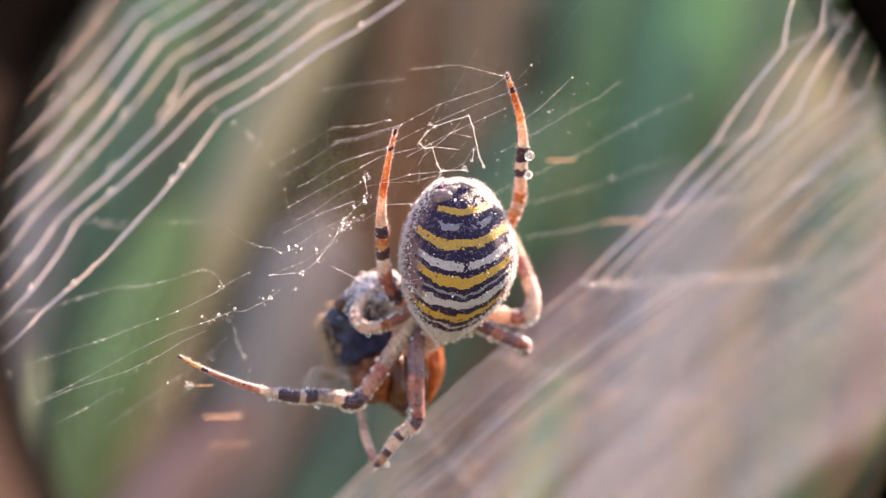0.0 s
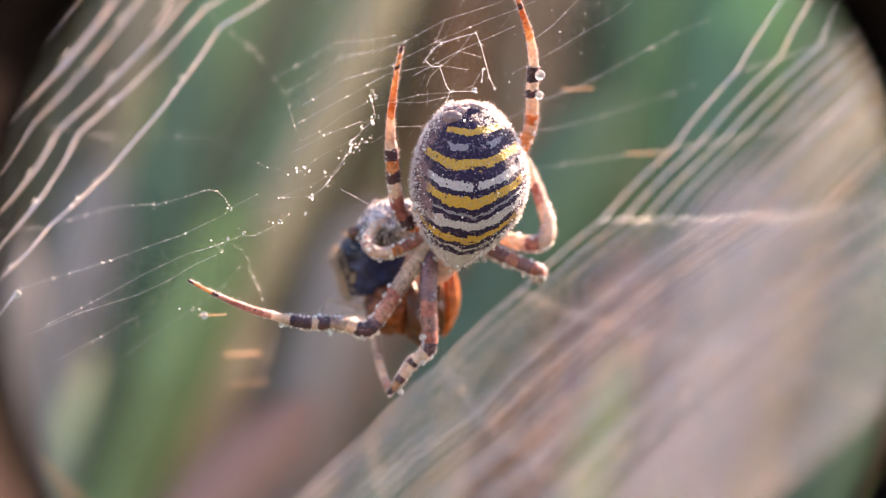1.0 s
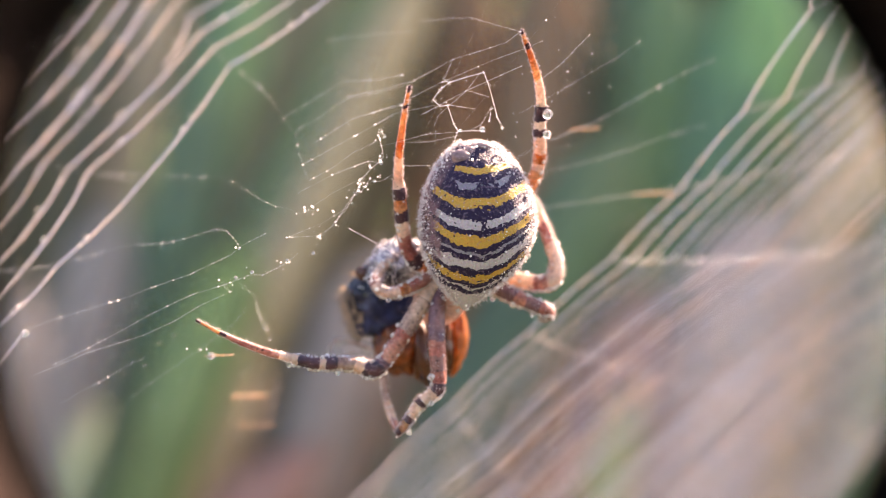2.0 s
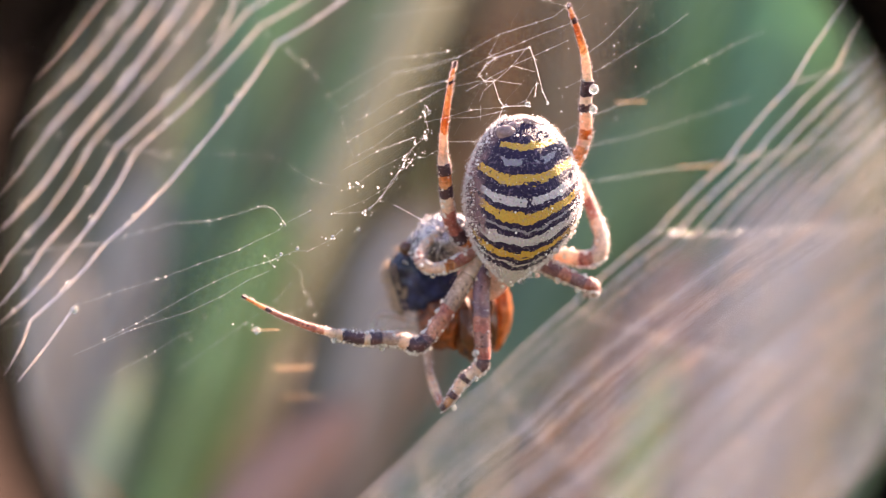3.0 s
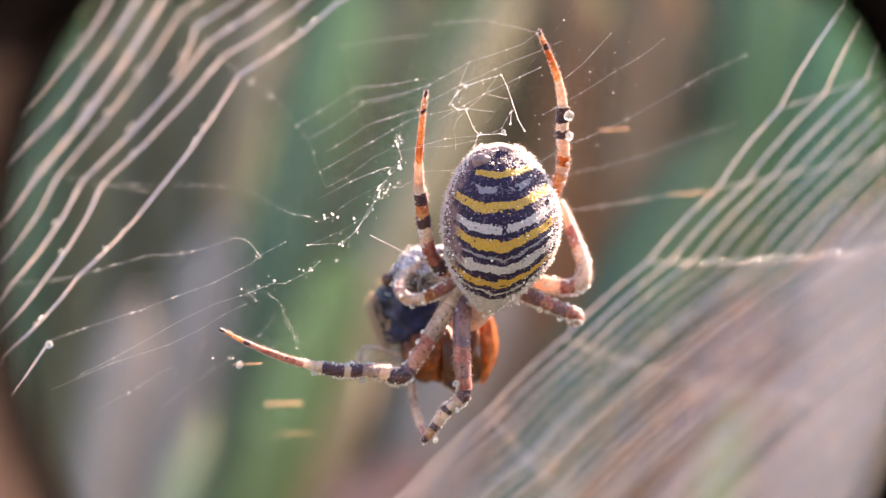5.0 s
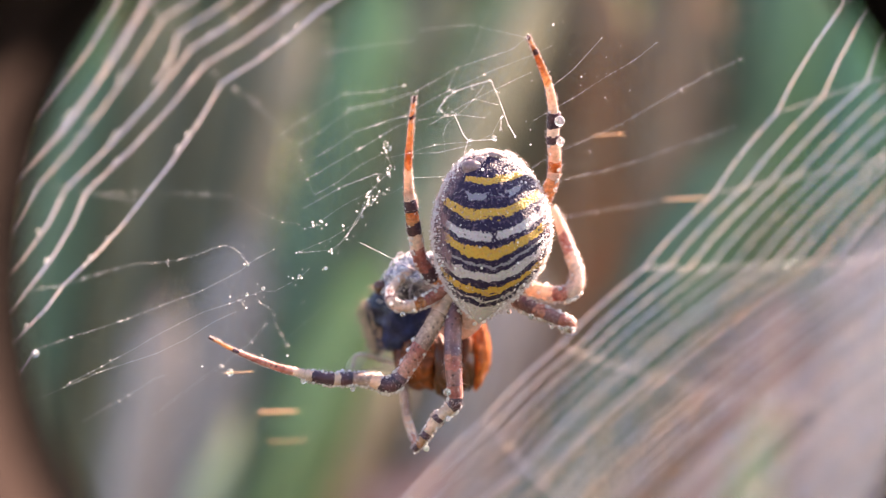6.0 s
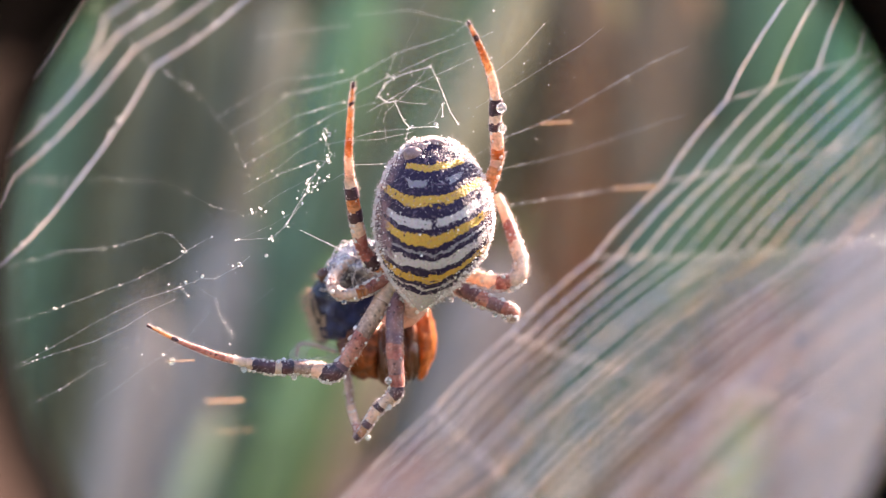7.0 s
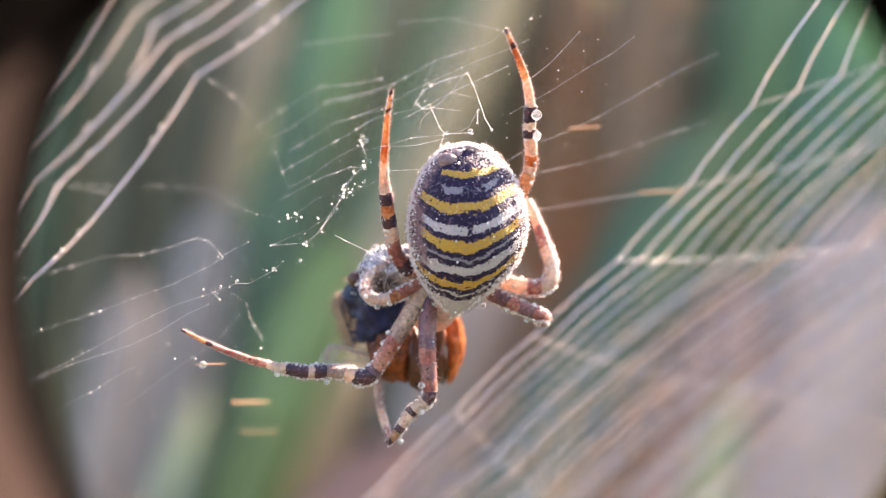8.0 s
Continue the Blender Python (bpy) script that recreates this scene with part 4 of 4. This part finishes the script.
def build_leg(root, label, segments, rnd, dew=0.6):
    """A jointed leg. segments: rows of a name, the joints in millimetres from the eye, radii at both ends, and bands (share of the length, colour)."""
    leg = None
    for name, pts, (ra, rb), bands in segments:
        path = [eye_mm(*p) - root.location for p in pts]
        path = smooth_path(path, 20)
        n = len(path)
        radii, tint = [], []
        for i in range(n):
            t = i / (n - 1)
            r = (ra + (rb - ra) * t) * (1 + 0.1 * math.sin(math.pi * t)) * (0.93 if i in (0, n - 1) else 1)
            acc = 0
            for share, colour in bands:
                acc += share
                if t <= acc + 1e-6:
                    break
            radii.append(r * (1.1 if colour == D_ and share < 0.5 else 1.0) * MM)
            tint.append(colour)
        bm = bmesh.new()
        tube(bm, path, radii, 12, tint)
        bm.faces.ensure_lookup_table()
        for j, f in enumerate(bm.faces[:-2]):
            c = f.calc_center_median() * 2600
            i = min(max(int(j / 12 + 0.5 + 1.6 * noise.noise(c)), 0), n - 1)
            f.material_index = tint[i]
        # rounded joint at the near end
        for v in bmesh.ops.create_icosphere(bm, subdivisions=2, radius=ra * 0.97 * MM, matrix=Matrix.Translation(path[0]))["verts"]:
            for f in v.link_faces:
                f.material_index = tint[0]
        # short spines and stiff hairs
        for q in range(int(330 * n / 20) + 60):
            i = rnd.randint(1, n - 2)
            d = (path[i + 1] - path[i - 1]).normalized()
            out = Vector((rnd.gauss(0, 1), rnd.gauss(0, 0.6), rnd.gauss(0, 1)))
            out = (out - d * out.dot(d)).normalized()
            p = path[i] + out * radii[i] * 0.9
            spike(bm, p, p + (out + d * 0.7) * rnd.choice((0.06, 0.09, 0.12, 0.16, 0.2, 0.2, 0.22 if name == "tarsus" else 0.36)) * rnd.uniform(0.8, 1.2) * MM, rnd.choice((0.012, 0.02)) * MM, rnd.choice((6, 6, 6, 6, 1)))
        if leg is None:
            leg = part("leg", bm, LEG_MATS, root, label)
            ob = leg
        else:
            ob = part(name, bm, LEG_MATS, leg)
        spots = []
        for q in range(int(105 * dew * n / 28)):
            i = rnd.randint(1, n - 2)
            down = Vector((rnd.uniform(-0.9, 0.9), rnd.uniform(-0.5, 0.3), -1.0 if rnd.random() < 0.6 else 0.6)).normalized()
            spots.append((path[i] + down * radii[i] * 1.05, rnd.choice((0.035, 0.05, 0.08, 0.13, 0.16)) * rnd.uniform(0.8, 1.3) * min(1.2, radii[i] / (0.5 * MM)) * MM))
        if spots:
            beads("fine_dew", spots, DEW_FINE, leg)
    return leg


def build_spider():
    root = thing("wasp_spider", eye_mm(-0.8, 98.5, -0.8), "yellow and black banded spider, dewy, head down on its web", "spider")
    rnd = random.Random(8)
    build_abdomen(root)
    bm = bmesh.new()
    for c, ax, seed in (((0.5, 92.8, 8.7), (0.8, 0.65, 0.65), 1.0), ((1.2, 93.2, 9.15), (0.6, 0.5, 0.5), 2.0), ((2.3, 93.5, 9.6), (0.75, 0.5, 0.4), 3.0)):
        lump(bm, c, ax, 10, 0.12, seed, root.location, 0, 24)
    part("spinneret", bm, CHITIN_BLUNT, root, "blunt pinkish brown spinnerets at the rear")
    # head and breast plate, seen under the end of the abdomen
    bm = bmesh.new()
    bmesh.ops.create_uvsphere(bm, u_segments=32, v_segments=20, radius=1)
    for v in bm.verts:
        x, y, z = v.co
        k = 1 + 0.08 * noise.noise(v.co * 2.5)
        v.co = Vector((x * 2.5 * k * (0.85 - 0.2 * z), y * 1.9 * k, z * 3.3)) * MM
    bm.transform(Matrix.Translation(eye_mm(-0.7, 98.2, -1.6) - root.location) @ Matrix.Rotation(radians(14), 4, "Y"))
    part("cephalothorax", bm, CHITIN_FLESH, root, "pinkish grey hairy head and breast")
    bm = bmesh.new()
    tube(bm, smooth_path([eye_mm(0.8, 96.2, -1.6) - root.location, eye_mm(0.1, 96.6, -2.4) - root.location, eye_mm(-0.4, 97.0, -3.2) - root.location], 6), [1.3 * MM] * 13, 12)
    part("waist", bm, CHITIN_FLESH, root)
    legs()
    for label, segs in LEGS:
        build_leg(root, label, segs, rnd)
    drop, small = ball_mesh("dewdrop", DEW), ball_mesh("dewdrop", DEW_FINE)
    for x, y, z, r in DROPS:
        ob = new("dewdrop", drop if r > 0.21 else small)
        ob.parent, ob.location, ob.scale = root, eye_mm(x, y, z) - root.location, (r * MM,) * 3
    return root


LEGS = []


def legs():
    """Joints in millimetres from the mid-clip eye."""
    LEGS.extend([
        ('slender upper leg, orange towards its dark tip', [
            ('femur', ((-1.49, 97.5, -0.19), (-2.85, 96.3, 0.41), (-3.74, 95.5, 1.5)), (0.62, 0.55), ((0.45, O_), (0.3, D_), (0.25, K_),)),
            ('tibia', ((-3.74, 95.5, 1.5), (-4.07, 94.8, 3.21), (-4.29, 93.6, 5.4), (-4.44, 93.0, 6.92)), (0.55, 0.42), ((0.22, K_), (0.2, P_), (0.12, D_), (0.13, O_), (0.19, D_), (0.14, P_),)),
            ('tarsus', ((-4.44, 93.0, 6.92), (-4.39, 92.0, 8.82), (-4.01, 90.3, 11.67), (-3.61, 89.0, 13.76)), (0.38, 0.1), ((0.3, P_), (0.44, O_), (0.05, D_), (0.14, O_), (0.07, D_),)),
        ]),
        ('slender upper leg with pale and black rings, orange tip', [
            ('femur', ((4.51, 98.5, 4.28), (5.4, 97.5, 5.54), (6.17, 96.5, 6.49), (6.84, 95.6, 8.03)), (0.55, 0.5), ((0.55, O_), (0.1, D_), (0.35, O_),)),
            ('tibia', ((6.84, 95.6, 8.03), (6.93, 95.0, 9.34), (6.78, 94.1, 11.04), (6.8, 93.2, 12.94)), (0.48, 0.44), ((0.14, P_), (0.2, O_), (0.26, P_), (0.1, D_), (0.1, P_), (0.2, D_),)),
            ('tarsus', ((6.8, 93.2, 12.94), (6.42, 92.2, 14.78), (5.49, 90.6, 16.9), (4.79, 89.6, 18.21)), (0.38, 0.1), ((0.36, P_), (0.33, O_), (0.07, D_), (0.16, O_), (0.08, D_),)),
        ]),
        ('pale pinkish bent leg with dew', [
            ('femur', ((3.1, 98.5, 0.05), (5.19, 98.0, -0.75), (7.03, 97.6, -1.21), (8.08, 97.4, -1.02)), (0.6, 0.56), ((0.25, O_), (0.35, P_), (0.4, K_),)),
            ('patella', ((8.08, 97.4, -1.02), (8.61, 97.6, -0.47), (8.7, 98.0, 0.75)), (0.62, 0.55), ((1, P_),)),
            ('tibia', ((8.7, 98.0, 0.75), (8.28, 98.6, 2.16), (7.63, 99.4, 4.08), (6.87, 100.0, 6.01)), (0.58, 0.34), ((0.3, P_), (0.3, K_), (0.4, P_),)),
        ]),
        ('pinkish brown leg drawn up, dark patched', [
            ('femur', ((2.86, 98.2, -1.12), (4.47, 97.5, -1.95), (6.06, 97.0, -2.64), (7.33, 96.6, -3.18)), (0.58, 0.54), ((0.2, K_), (0.3, M_), (0.2, K_), (0.3, M_),)),
            ('patella', ((7.33, 96.6, -3.18), (7.86, 96.9, -3.37), (8.12, 97.8, -3.73), (7.78, 99.5, -4.03)), (0.54, 0.38), ((0.7, K_), (0.3, M_),)),
        ]),
        ('long front leg with dark rings, orange end', [
            ('femur', ((-1.2, 96.6, -0.65), (-2.33, 95.8, -2.7), (-3.83, 95.6, -5.2), (-5.3, 95.8, -7.54)), (0.7, 0.6), ((0.3, P_), (0.35, G_), (0.35, K_),)),
            ('tibia', ((-5.3, 95.8, -7.54), (-6.35, 95.8, -8.27), (-7.72, 95.7, -7.85), (-9.26, 95.2, -7.68)), (0.62, 0.52), ((0.1, M_), (0.4, D_), (0.2, P_), (0.3, G_),)),
            ('metatarsus', ((-9.26, 95.2, -7.68), (-10.81, 94.8, -7.69), (-12.76, 94.2, -7.28)), (0.52, 0.42), ((0.29, D_), (0.16, P_), (0.43, D_), (0.12, P_),)),
            ('tarsus', ((-12.76, 94.2, -7.28), (-14.91, 93.6, -6.65), (-17.44, 92.8, -5.58), (-19.93, 92.0, -4.21)), (0.34, 0.09), ((0.15, P_), (0.55, K_), (0.06, D_), (0.18, O_), (0.06, D_),)),
        ]),
        ('dark-shanked leg reaching down with pale rings', [
            ('femur', ((-1.01, 96.4, -1.79), (-1.23, 95.3, -4.05), (-1.18, 94.9, -6.75), (-0.99, 94.8, -9.23)), (0.7, 0.58), ((0.55, M_), (0.15, K_), (0.15, M_), (0.15, K_),)),
            ('patella', ((-0.99, 94.8, -9.23), (-1.22, 94.8, -9.81), (-1.9, 94.9, -10.37)), (0.56, 0.45), ((0.6, D_), (0.4, P_),)),
            ('tibia', ((-1.9, 94.9, -10.37), (-2.54, 95.0, -10.92), (-3.26, 95.0, -11.96)), (0.46, 0.4), ((0.25, P_), (0.28, D_), (0.47, P_),)),
            ('tarsus', ((-3.26, 95.0, -11.96), (-3.72, 95.0, -12.64), (-4.35, 95.0, -13.32)), (0.4, 0.25), ((0.3, D_), (0.45, O_), (0.25, D_),)),
        ]),
        ('short orange leg curled round the prey', [
            ('femur', ((-1.47, 96.4, -0.64), (-2.69, 95.6, -1.23), (-4.04, 95.2, -1.86), (-5.18, 95.3, -2.14)), (0.48, 0.42), ((0.5, K_), (0.2, O_), (0.3, P_),)),
            ('tibia', ((-5.18, 95.3, -2.14), (-6.01, 95.5, -1.69), (-6.24, 96.2, -0.96), (-5.66, 97.2, 0.05)), (0.42, 0.36), ((0.4, P_), (0.25, K_), (0.35, P_),)),
            ('tarsus', ((-5.66, 97.2, 0.05), (-4.85, 97.8, 0.65), (-3.7, 98.2, 0.98)), (0.42, 0.25), ((1, P_),)),
        ]),
        ('thin grey leg behind the others', [
            ('tibia', ((-5.75, 100.5, -7.62), (-5.53, 100.0, -9.49), (-5.21, 99.2, -11.31)), (0.3, 0.28), ((1, G_),)),
            ('tarsus', ((-5.21, 99.2, -11.31), (-4.79, 98.4, -12.39), (-4.35, 97.0, -13.28)), (0.34, 0.25), ((0.6, P_), (0.4, K_),)),
        ]),
    ])


DROPS = (
    (7.24, 92.6, 12.19, 0.42),
    (7.31, 93.4, 10.69, 0.36),
    (5.91, 96, 7.14, 0.3),
    (6.22, 95.8, 6.63, 0.25),
    (-1.66, 94.2, -8.67, 0.32),
    (-1.62, 94.4, -10.76, 0.24),
    (-9.15, 95, -8.47, 0.25),
    (-12.91, 94, -7.76, 0.25),
    (-12.24, 94.3, -7.69, 0.16),
    (-3.35, 95, -13.19, 0.24),
    (-5.16, 94.8, -2.58, 0.22),
    (-6.07, 95, -1.77, 0.2),
    (-4.25, 94.8, -2.31, 0.16),
    (-6.55, 95.4, -8.69, 0.18),
    (8.05, 97, -3.98, 0.3),
    (7.38, 96.7, -3.83, 0.25),
    (6.64, 96.6, -3.69, 0.22),
    (5.02, 96.6, -2.95, 0.28),
    (6.52, 97, -1.53, 0.25),
    (8.01, 97, -1.71, 0.25),
    (5.62, 97.4, -1.02, 0.2),
    (-19.68, 98, -7.43, 0.3),
    (1.19, 95.8, -3.24, 0.2),
    (0.5, 95.8, -3.43, 0.18),
    (3.22, 95, -2.45, 0.22),
)
SPIDER = build_spider()


# ---- the prey ----
def build_prey():
    prey = thing("captured_bee", eye_mm(-5.2, 101.5, -4.5), "dark blue-black captured bee with orange abdomen held by the spider", "insect")
    o = prey.location.copy()
    rnd = random.Random(21)
    bm = bmesh.new()
    lump(bm, (-5.65, 101.6, -2.6), (3.1, 2.9, 3.5), 18, 0.15, 3.0, o, 0, 72)
    thorax = part("thorax", bm, PREY_DARK, prey, "blue-black shiny thorax, sky highlights put into its colour, with brown fur")
    bm = bmesh.new()
    me = thorax.data
    for q in range(22000):
        v = me.vertices[rnd.randint(0, len(me.vertices) - 1)]
        if v.normal.y > 0.6 or v.normal.y < -0.6 or v.normal.z > 0.35 or not (v.normal.x < -0.5 and v.normal.z < 0.5) or (v.normal.y < -0.35 and rnd.random() < 0.6):
            continue
        spike(bm, v.co.copy(), v.co + (v.normal + Vector((rnd.uniform(-0.5, 0.5), 0, rnd.uniform(-0.5, 0.5)))) * rnd.choice((0.3, 0.5, 0.7, 1.0)) * rnd.uniform(0.8, 1.2) * MM, 0.026 * MM)
    part("fur", bm, FUR, thorax, kind="stuff")
    bm = bmesh.new()
    lump(bm, (-4.4, 99.0, 0.35), (2.6, 1.8, 1.7), -25, 0.3, 5.0, o, 0, 56)
    head = part("head", bm, PREY_GREY, prey, "grey silk-wrapped head")
    bm = bmesh.new()
    for q in range(260):
        v = head.data.vertices[rnd.randint(0, len(head.data.vertices) - 1)]
        w = head.data.vertices[rnd.randint(0, len(head.data.vertices) - 1)]
        if (v.co - w.co).length < 2.2 * MM and v.normal.y < 0.2 and w.normal.y < 0.2:
            mid = (v.co + w.co) * 0.5 + (v.normal + w.normal) * 0.35 * MM
            tube(bm, smooth_path([v.co + v.normal * 0.05 * MM, mid, w.co + w.normal * 0.05 * MM], 4), [rnd.choice((0.02, 0.03, 0.045)) * MM] * 9, 4)
    if len(bm.faces):
        part("silk_wrapping", bm, SILK, head)
    spots = []
    for src, count, need in ((head, 420, -0.5), (thorax, 90, 0.15)):
        for q in range(count):
            v = src.data.vertices[rnd.randint(0, len(src.data.vertices) - 1)]
            if v.normal.y < 0.4 and v.normal.z > need:
                spots.append((v.co + v.normal * 0.04 * MM, rnd.choice((0.04, 0.06, 0.09, 0.13)) * MM))
    beads("fine_dew", spots, DEW_FINE, head)
    for name, mat, label, c, axes, turn, seed in (
            ("abdomen_segment", PREY_ORANGE, "orange-brown glossy segment", (-4.2, 101.4, -6.6), (2.3, 2.3, 2.6), -10, 7.0),
            ("abdomen_segment", SHELL_BROWN, "dark brown segment", (-2.3, 101.2, -7.2), (1.1, 2.3, 2.75), -6, 2.0),
            ("abdomen_segment", PREY_ORANGE, "orange-brown segment", (-1.1, 101.5, -6.7), (1.0, 2.2, 2.7), -3, 4.0),
            ("abdomen_segment", SHELL_BROWN, "dark narrow segment", (-0.3, 101.6, -6.5), (0.8, 2.1, 2.75), 0, 6.0),
            ("tail_tip", PREY_DARK, "blunt blue-black tip", (-1.75, 100.9, -9.0), (0.95, 1.2, 0.85), 10, 5.0),
            ("abdomen_segment", PREY_RIM, "amber backlit end segment", (0.5, 102.2, -6.2), (1.1, 1.9, 2.9), 4, 9.0)):
        bm = bmesh.new()
        lump(bm, c, axes, turn, 0.2, seed, o)
        part(name, bm, mat, prey, label)
    bm = bmesh.new()
    lump(bm, (-7.26, 99.6, -0.55), (0.75, 0.7, 0.65), 20, 0.15, 8.0, o, 0, 24)
    part("eye", bm, SHELL_BROWN, head, "glossy dark red-brown eye")
    # a crumpled clear wing that sticks out below the thorax
    bm = bmesh.new()
    rim = [eye_mm(*p) - o for p in ((-5.88, 100.6, -6.82), (-7.46, 100.6, -6.01), (-9.47, 100.6, -5.92), (-10.51, 100.6, -7.07), (-10.18, 100.6, -8.12), (-8.03, 100.6, -7.54), (-6.11, 100.6, -7.68))]
    mid = sum(rim, Vector()) / len(rim)
    rings = [[bm.verts.new(mid + (p - mid) * f + Vector((0, side * 0.03 + 0.25 * math.sin(5 * f + k), 0)) * MM) for k, p in enumerate(smooth_path(rim + rim[:1], 4)[:-1])] for side in (-1, 1) for f in ((0.35, 0.7, 1.0) if side < 0 else (1.0, 0.7, 0.35))]
    for a, b in zip(rings, rings[1:] + rings[:1]):
        for k in range(len(a)):
            bm.faces.new((a[k], a[(k + 1) % len(a)], b[(k + 1) % len(b)], b[k]))
    part("wing", bm, WING, prey, "clear grey crumpled wing")
    # a thin pale leg sticking out
    bm = bmesh.new()
    path = smooth_path([eye_mm(-6.5, 100.5, -6.9) - o, eye_mm(-8.6, 100.8, -6.3) - o, eye_mm(-9.7, 101, -6.3) - o, eye_mm(-10.0, 101, -7.4) - o], 6)
    tube(bm, path, [0.14 * MM] * len(path), 6)
    part("leg", bm, CHITIN_GREY, prey, "thin pale grey leg")
    return prey


PREY = build_prey()



# ---- the rim of the close-up lens ----
def build_rim():
    rim = thing("lens_rim", (0, 0, 0), "round black plastic rim of a close-up lens", "lens rim")
    for name, mat, prof in (
            ("ring", PLASTIC, ((19.2, -2.4), (19.4, -2.9), (20.2, -3.0), (23.5, -2.6), (23.5, 0.4), (19.7, 0.4), (19.4, 0.2))),
            ("sleeve", SLEEVE, ((19.7, 0.4), (23.4, 0.4), (23.4, 34.0), (22.2, 34.0), (20.4, 8.0)))):
        bm = bmesh.new()
        n = 96
        rings = [[bm.verts.new((r * MM * math.cos(2 * math.pi * k / n), r * MM * math.sin(2 * math.pi * k / n), h * MM)) for r, h in prof] for k in range(n)]
        for k in range(n):
            a, b = rings[k], rings[(k + 1) % n]
            for i in range(len(prof)):
                j = (i + 1) % len(prof)
                bm.faces.new((a[i], b[i], b[j], a[j]))
        bmesh.ops.recalc_face_normals(bm, faces=bm.faces)
        part(name, bm, mat, rim)
    return rim


RIM = build_rim()


def motions():
    rows = []
    for t, *r in ROWS:
        shift = 1.0 + next((d for u, d in ((7.8, 0.8), (6.9, -0.1), (6.2, 0.75), (4.4, 0.0), (2.9, -0.1), (0.7, -0.35), (0.0, -0.1)) if t >= u))
        rows.append((t, sway(t) @ eye_pose(*r) @ pose(shift * MM, -1.1 * MM, -48 * MM)))
    walk(RIM, rows)
    for carried in (WEB, SPIDER, PREY):
        rest = Matrix.Translation(carried.location)
        walk(carried, [(t, sway(t) @ rest) for t, *r in ROWS])


motions()
